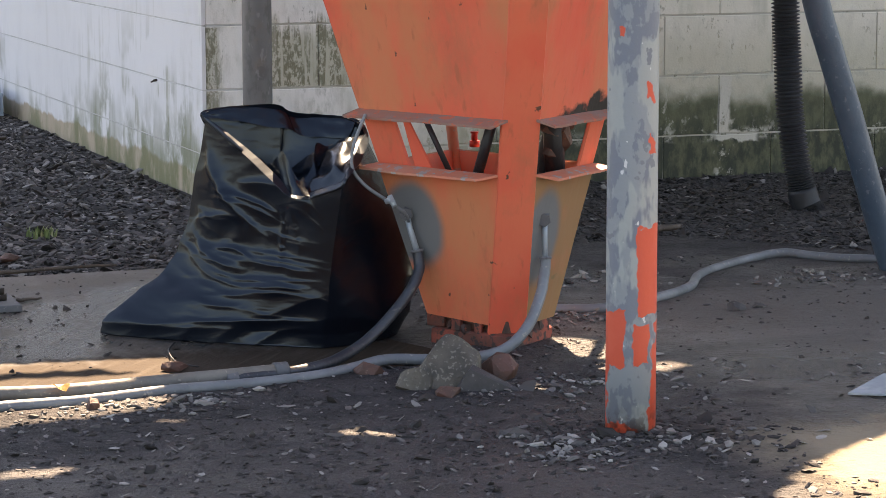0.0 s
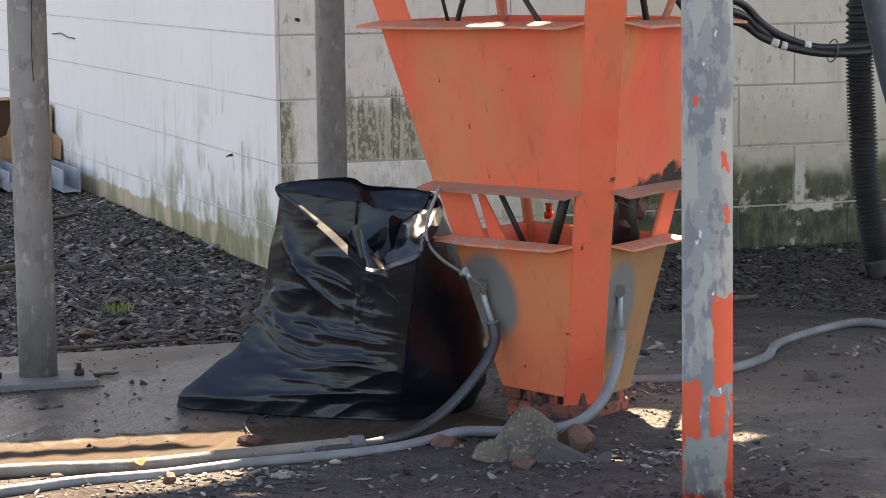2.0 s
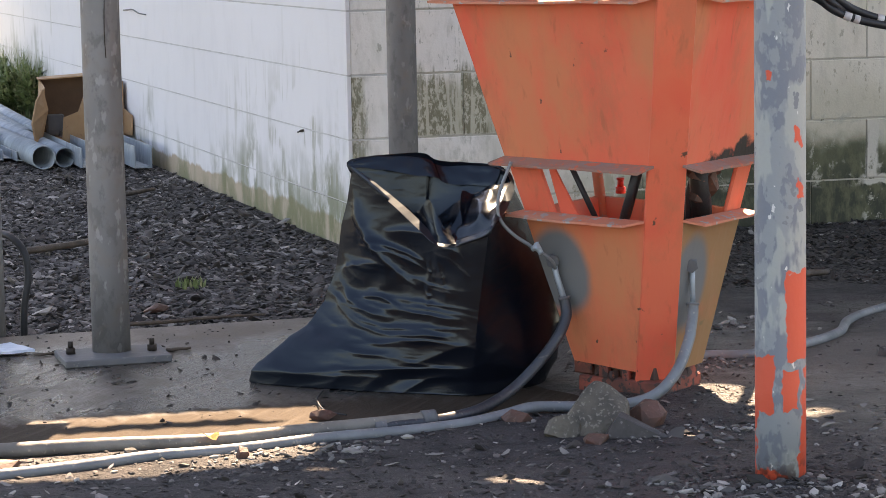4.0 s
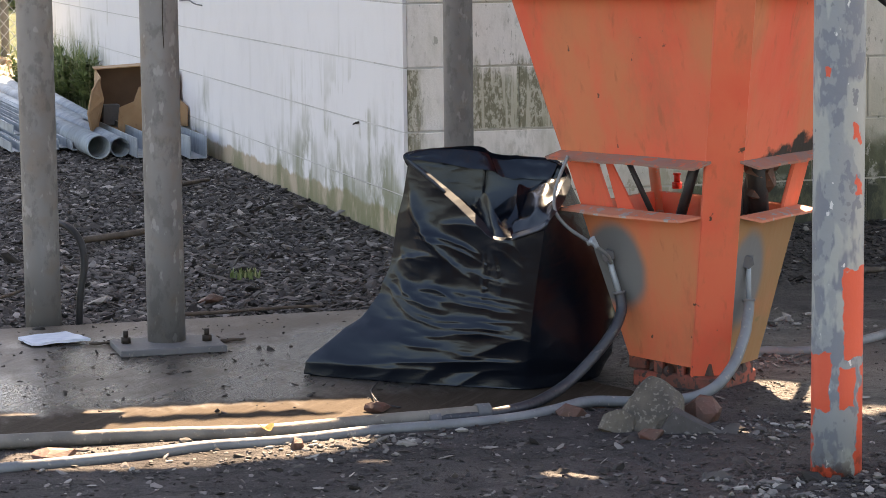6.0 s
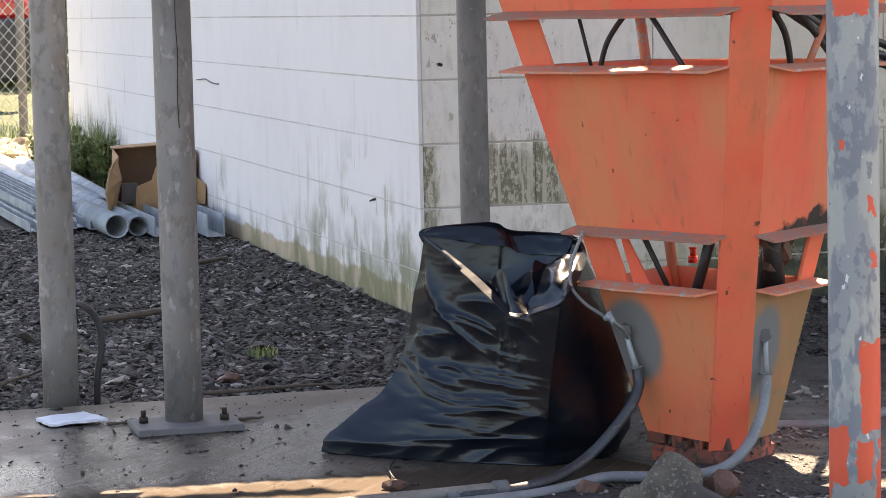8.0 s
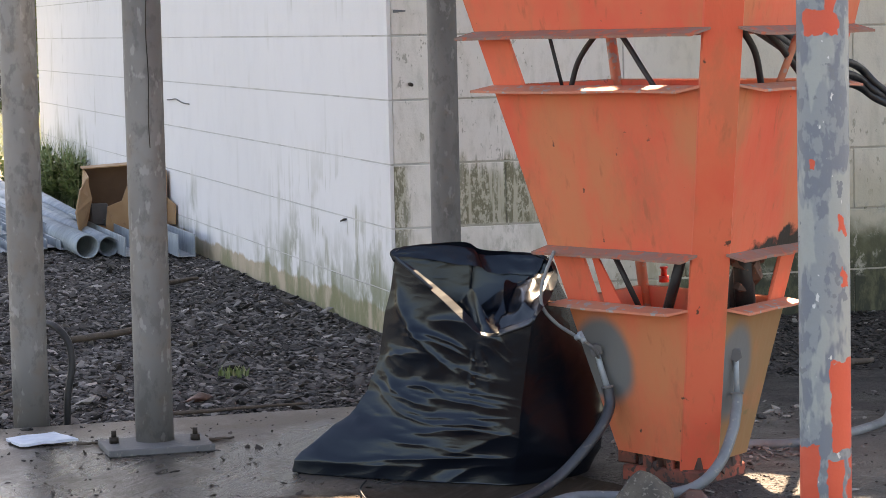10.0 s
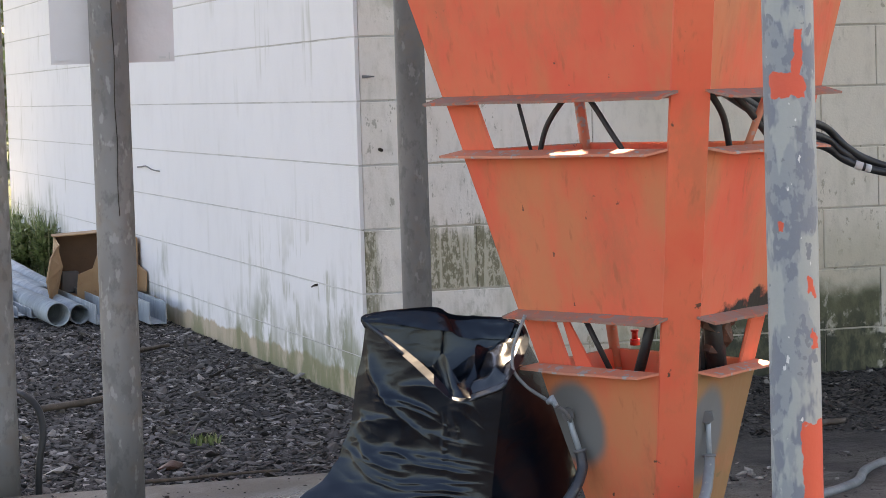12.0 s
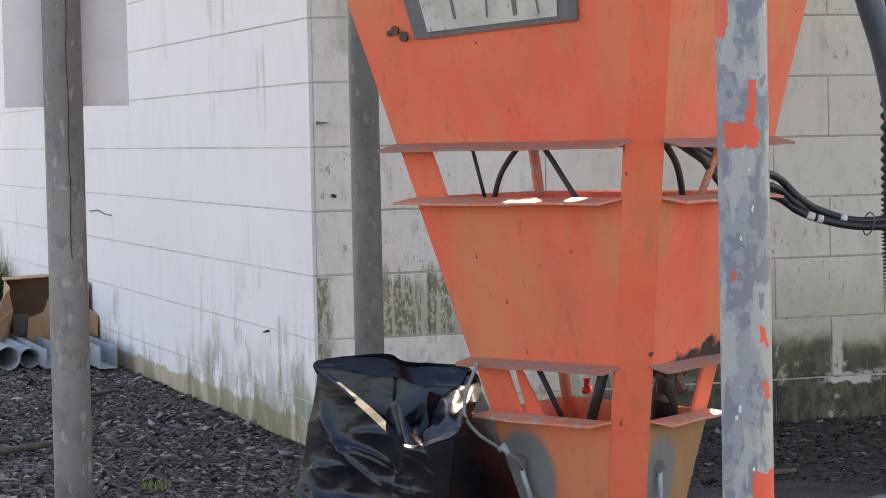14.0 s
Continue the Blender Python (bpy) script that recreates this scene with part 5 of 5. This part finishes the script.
part("bottom", box((1.67, 11.6, 0.05), (2.03, 12.02, 0.056)), M_CARD, bx)
part("top", slab_of([(1.69, 11.90, 0.322), (2.03, 11.90, 0.337), (2.02, 12.03, 0.342), (1.70, 12.03, 0.326)], 0.005), M_CARD, bx)
part("flap", slab_of([(1.672, 11.62, 0.295), (1.69, 11.60, 0.20), (1.655, 11.60, 0.05), (1.61, 11.46, 0.05), (1.592, 11.44, 0.15), (1.62, 11.48, 0.25)], 0.006), M_CARD, bx, "torn side flap")
part("flap", slab_of([(1.745, 11.58, 0.06), (1.80, 11.58, 0.0), (2.03, 11.58, 0.0), (2.03, 11.56, 0.20), (1.90, 11.57, 0.27), (1.845, 11.56, 0.255), (1.82, 11.56, 0.19), (1.75, 11.55, 0.165)], 0.006), M_CARD, bx, "torn front flap")
part("flap", slab_of([(2.03, 11.6, 0.07), (2.03, 11.6, 0.20), (2.045, 11.42, 0.17), (2.04, 11.42, 0.08)], 0.005), M_CARD, bx, "bent flap")
part("inner_scrap", box((1.72, 11.85, 0.06), (1.80, 11.9, 0.16), 0.004), M_PLATE, bx, "dark scrap inside the box")

# ---- fence and beyond ----
FY = 19.6
fence = thing("chain_link_fence", (1.5, FY, 0), "galvanized chain-link fence with round posts", "fence")
for x in (-1.0, 2.11):
    part("fence_post", tube([(x, FY, -0.1), (x, FY, 1.9)], 0.034, 16), M_PLATE, fence)
part("top_rail", tube([(-1.0, FY, 1.85), (2.11, FY, 1.85), (4.4, FY, 1.85)], 0.02, 10), M_GALV, fence)
mesh = bmesh.new()
for d in (1, -1):
    for k in range(-12, 40):
        x0 = 0.6 + k * 0.081
        pts = []
        for z in (0.04, 1.84):
            pts.append((x0 + d * (z - 0.9) * 0.85, FY - 0.04 + 0.004 * d, z))
        tube(pts, 0.0032, 4, mesh, closed_ends=False)
part("wire_mesh", mesh, M_GALV_NEW, fence, "diamond wire mesh")

car = thing("parked_truck", (2.3, 27.0, 0), "parked red and white pickup truck with dark bumper", "truck")
M_CARRED = worn("red_car_paint", (0.45, 0.02, 0.025), (0.38, 0.018, 0.02), None, rough=(0.15, 0.3))
M_CARDARK = worn("dark_trim", (0.012, 0.016, 0.025), (0.02, 0.024, 0.035), None, rough=(0.4, 0.6))
part("body", box((0.2, 26.0, 0.93), (2.95, 30.0, 1.13), 0.04), M_CARRED, car)
part("upper_body", box((0.25, 26.1, 1.13), (2.9, 30.0, 1.6), 0.05), M_WHITE, car, "white upper body")
part("bumper", box((0.2, 25.9, 0.28), (2.93, 26.2, 0.93), 0.05), M_CARDARK, car, "dark bumper and grille")
part("underbody", box((0.4, 26.2, 0.30), (2.6, 29.9, 0.9), 0.03), M_CARDARK, car)
for x in (0.45, 2.45):
    for y in (26.7, 29.2):
        wheel = part("wheel", tube([(x - 0.12, y, 0.36), (x + 0.12, y, 0.36)], 0.37, 28), M_BLACK, car)
        part("rim", tube([(x - 0.125, y, 0.36), (x + 0.125, y, 0.36)], 0.2, 20), M_GALV_NEW, wheel)

# hedge far behind the truck
hrng = np.random.default_rng(31)
hn = 9000
hc = np.stack([hrng.uniform(-9, 9, hn), hrng.uniform(34, 37, hn), hrng.uniform(-0.1, 3.4, hn)], 1)
hc[:, 2] *= 0.75 + 0.25 * np.sin(hc[:, 0] * 1.7)
hv = (hc[:, None, :] + hrng.normal(0, 0.13, (hn, 4, 3))).reshape(-1, 3)
hm = bpy.data.meshes.new("hedge")
hm.from_pydata(hv.tolist(), [], (np.arange(hn)[:, None] * 4 + np.arange(4)[None]).tolist())
hm.materials.append(M_GRASS)
tagged(new("hedge", hm), "green hedge far behind the parked truck", "hedge", kind="stuff")


# ---- weeds ----
def weeds(name, spots, tall, blades, seed, label):
    rng = random.Random(seed)
    bm = bmesh.new()
    for x, y, r in spots:
        for _ in range(blades):
            a, d = rng.uniform(0, 6.28), r * math.sqrt(rng.random())
            p = Vector((x + d * math.cos(a), y + d * math.sin(a), -0.02))
            h = tall * rng.uniform(0.4, 1.0)
            b = rng.uniform(0, 6.28)
            out = Vector((math.cos(b), math.sin(b), 0)) * h * rng.uniform(0.1, 0.5)
            w = Vector((-math.sin(b), math.cos(b), 0)) * rng.uniform(0.002, 0.004)
            m = p + out * 0.4 + Vector((0, 0, h * 0.65))
            t = p + out + Vector((0, 0, h))
            v = [bm.verts.new(q) for q in (p - w, p + w, m + w, m - w, t)]
            bm.faces.new(v[:4])
            bm.faces.new((v[3], v[2], v[4]))
            for k in range(18 if tall > 0.15 else 0):
                q = p.lerp(m, rng.uniform(0.3, 1.0))
                e = Vector((rng.uniform(-1, 1), rng.uniform(-1, 1), rng.uniform(0, 0.8))) * rng.uniform(0.03, 0.055)
                f = Vector((-e.y, e.x, 0)).normalized() * 0.014
                vv = [bm.verts.new(z) for z in (q, q + e * 0.5 + f, q + e, q + e * 0.5 - f)]
                bm.faces.new(vv)
    return tagged(part(name, bm, M_GRASS), label, "plant", kind="stuff")


weeds("weeds", [(1.96, 14.6, 0.12), (1.9, 15.2, 0.16), (1.95, 15.9, 0.2), (1.98, 14.2, 0.06)], 0.42, 120, 5, "green weeds growing against the wall")
weeds("grass_tuft", [(1.404, 7.0, 0.045)], 0.035, 60, 6, "small grass tuft in gravel")
weeds("grass", [(1.6 + 0.35 * k % 1.3, 17.2 + 0.37 * k, 0.5) for k in range(14)], 0.09, 110, 7, "sunlit grass beside the fence")

# ---- gravel, chips and crumbs ----
rng = np.random.default_rng(11)
q = np.stack([rng.uniform(0.7, 2.3, 2600), rng.uniform(16.5, 19.5, 2600)], 1)
tagged(scatter("rubble", np.array([(x, y, -0.01) for x, y in q]), rng.gamma(2.2, 0.012, len(q)) + 0.008, M_FARSTONE, 21, 0.6, 1.8), "sunlit tan and white rubble before the fence", "rubble", kind="stuff")


def lay(n, x0, x1, y0, y1, lift=0.0, keep=None):
    p = np.stack([rng.uniform(x0, x1, n), rng.uniform(y0, y1, n)], 1)
    if keep is not None:
        p = p[keep(p[:, 0], p[:, 1])]
    return np.array([(x, y, ground_level(x, y) + lift) for x, y in p])


west = lay(42000, 0.45, 2.06, 6.2, 11.6, 0.002, lambda x, y: (x < CX - 0.02) & (x > 0.40 + 0.055 * (y - 6)))
tagged(scatter("gravel", west, rng.gamma(2.0, 0.0025, len(west)) + 0.0025, M_MULCH, 1, 0.4, 2.2), "dark bark and gravel chips beside the wall", "gravel", kind="stuff")
south = lay(15000, 2.0, 4.6, 5.6, 7.64, 0.001, lambda x, y: (y > 6.0 + 0.25 * np.sin(x * 5)) & ((x > 2.0) | (y < 7.6)))
tagged(scatter("gravel", south, rng.gamma(2.5, 0.0019, len(south)) + 0.0025, M_LITTER, 2, 0.35, 2.4), "dark chips and litter below the wall", "gravel", kind="stuff")
soil = lay(11000, 0.4, 3.4, 3.3, 5.9, 0.001, lambda x, y: ((y < 4.75) | (x > 1.85)) & ((x < 2.12) | (rng.random(len(x)) < 0.22)) & ((x < 2.05) | (y > 4.05)))
tagged(scatter("soil_crumbs", soil, rng.gamma(1.6, 0.0014, len(soil)) + 0.0012, M_MULCH, 3, 0.5, 2.0), "small crumbs of soil and stone", "gravel", kind="stuff")
spots = []
for cx, cy, sx, sy, n in ((1.66, 3.93, 0.06, 0.05, 70), (1.66, 3.80, 0.08, 0.05, 60), (1.93, 3.86, 0.06, 0.05, 60), (2.22, 5.10, 0.07, 0.06, 90), (2.45, 5.55, 0.12, 0.07, 90), (3.03, 5.37, 0.12, 0.07, 90), (1.13, 4.50, 0.10, 0.04, 80),
                          (1.86, 4.40, 0.10, 0.06, 70), (2.0, 4.35, 0.1, 0.08, 40), (0.9, 4.42, 0.15, 0.05, 70)):
    q = rng.normal((cx, cy), (sx, sy), (n, 2))
    spots += [(x, y, ground_level(x, y) + 0.002) for x, y in q]
tagged(scatter("pebbles", np.array(spots), rng.gamma(2.2, 0.0017, len(spots)) + 0.0018, M_PEBBLE, 4, 0.55, 1.9), "pale pebbles and broken shell on soil", "pebbles", kind="stuff")
q = np.stack([rng.uniform(0.3, 1.55, 340), rng.uniform(4.9, 6.15, 340)], 1)
tagged(scatter("crumbs", np.array([(x, y, 0.001) for x, y in q]), rng.gamma(1.2, 0.0016, len(q)) + 0.0012, M_CRUMB, 5, 0.5, 2.4), "dark crumbs scattered on the slab", "debris", kind="stuff")
q = np.concatenate([rng.normal((1.82, 3.90), (0.13, 0.09), (420, 2)), rng.normal((1.30, 4.10), (0.3, 0.2), (300, 2))])
tagged(scatter("soil_lumps", np.array([(x, y, ground_level(x, y)) for x, y in q]), rng.gamma(1.8, 0.0022, len(q)) + 0.002, M_CRUMB, 9, 0.6, 1.8), "dark soil lumps round the pipe post", "soil", kind="stuff")
litter = lay(190, 0.5, 3.0, 3.3, 4.7, 0.002)
tagged(scatter("litter", litter, rng.gamma(1.5, 0.0025, len(litter)) + 0.002, M_PEBBLE, 8, 0.16, 2.6), "pale flakes and leaf litter on soil", "litter", kind="stuff")
for k, (p, q, r) in enumerate((((1.60, 9.42), (1.80, 9.62), 0.012), ((1.02, 6.23), (1.45, 6.27), 0.006), ((0.80, 5.86), (0.87, 5.85), 0.004), ((1.10, 5.79), (1.16, 5.80), 0.005), ((3.0, 6.35), (3.10, 6.37), 0.012), ((1.32, 4.37), (1.42, 4.36), 0.003), ((0.62, 6.6), (0.8, 6.9), 0.006))):
    z = 0.002 if p[1] < 6.19 else 0.0
    pts = [(p[0] + (q[0] - p[0]) * i / 5, p[1] + (q[1] - p[1]) * i / 5 + 0.008 * math.sin(i * 2 + k), z + r * 0.6) for i in range(6)]
    tagged(part("twig", tube(pts, lambda t: r * (1 - 0.4 * t), 7), M_WOOD), "dry brown twig on the ground", "twig", "loose twigs")
hose("root", [(1.05, 7.9, 0.0), (1.25, 7.95, 0.012), (1.36, 8.05, 0.02), (1.42, 8.2, 0.05), (1.44, 8.3, 0.09)], 0.011, M_WOOD, "thin exposed root in the gravel", "root")

# small fixings and marks on the walls
tagged(part("wall_nail", tube([(2.128, 7.652, 0.783), (2.128, 7.630, 0.781)], 0.006, 8), M_BOLT), "dark nail stub in the pale block wall", "nail")
fix = thing("wall_clip", (2.05, 8.254, 0.316), "small dark clip on the white wall joint", "clip")
part("stem", tube([(2.058, 8.235, 0.320), (2.045, 8.235, 0.318)], 0.004, 8), M_BOLT, fix)
part("arm", tube([(2.047, 8.235, 0.319), (2.047, 8.275, 0.311)], 0.003, 8), M_BOLT, fix)
hose("wire", [(2.054, 11.60, 0.648), (2.050, 11.48, 0.652), (2.050, 11.35, 0.657), (2.050, 11.2, 0.644), (2.054, 11.05, 0.641)], 0.003, M_PLATE, "thin grey wire end on the white wall", "wire", sides=6)
tagged(part("wall_bracket", slab_of([(2.085, 7.652, 1.008), (2.110, 7.62, 1.011), (2.110, 7.62, 1.015), (2.085, 7.652, 1.018)], 0.012), M_PLATE), "small grey bracket on the block wall", "bracket")

# ---- wall blocks ----
def block_mesh(length, along):
    gap = 0.0003 if along == "y" else 0.0015
    tall = COURSE - (0.0055 if along == "y" else 0.006)
    if along == "y":
        lo, hi = (0.0, gap, 0.0022), (0.012, length - gap, 0.0022 + tall)
    else:
        lo, hi = (gap, 0.0, 0.0022), (length - gap, 0.03, 0.0022 + tall)
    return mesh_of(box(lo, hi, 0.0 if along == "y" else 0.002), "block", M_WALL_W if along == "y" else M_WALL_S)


BLOCKS = {}
for wall, along, start, end in ((wall_west, "y", CY, END_Y), (wall_south, "x", CX + 0.0125, 6.0)):
    for row in range(-2, 6):
        at = start
        nxt = start + (0.17 if row % 2 else 0.37)
        while at < end - 0.01:
            nxt = min(nxt, end)
            size = round(nxt - at, 3)
            key = (along, size)
            if key not in BLOCKS:
                BLOCKS[key] = block_mesh(size, along)
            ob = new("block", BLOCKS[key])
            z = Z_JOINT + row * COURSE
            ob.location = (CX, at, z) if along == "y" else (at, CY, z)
            ob.parent = wall
            at, nxt = nxt, nxt + 0.406
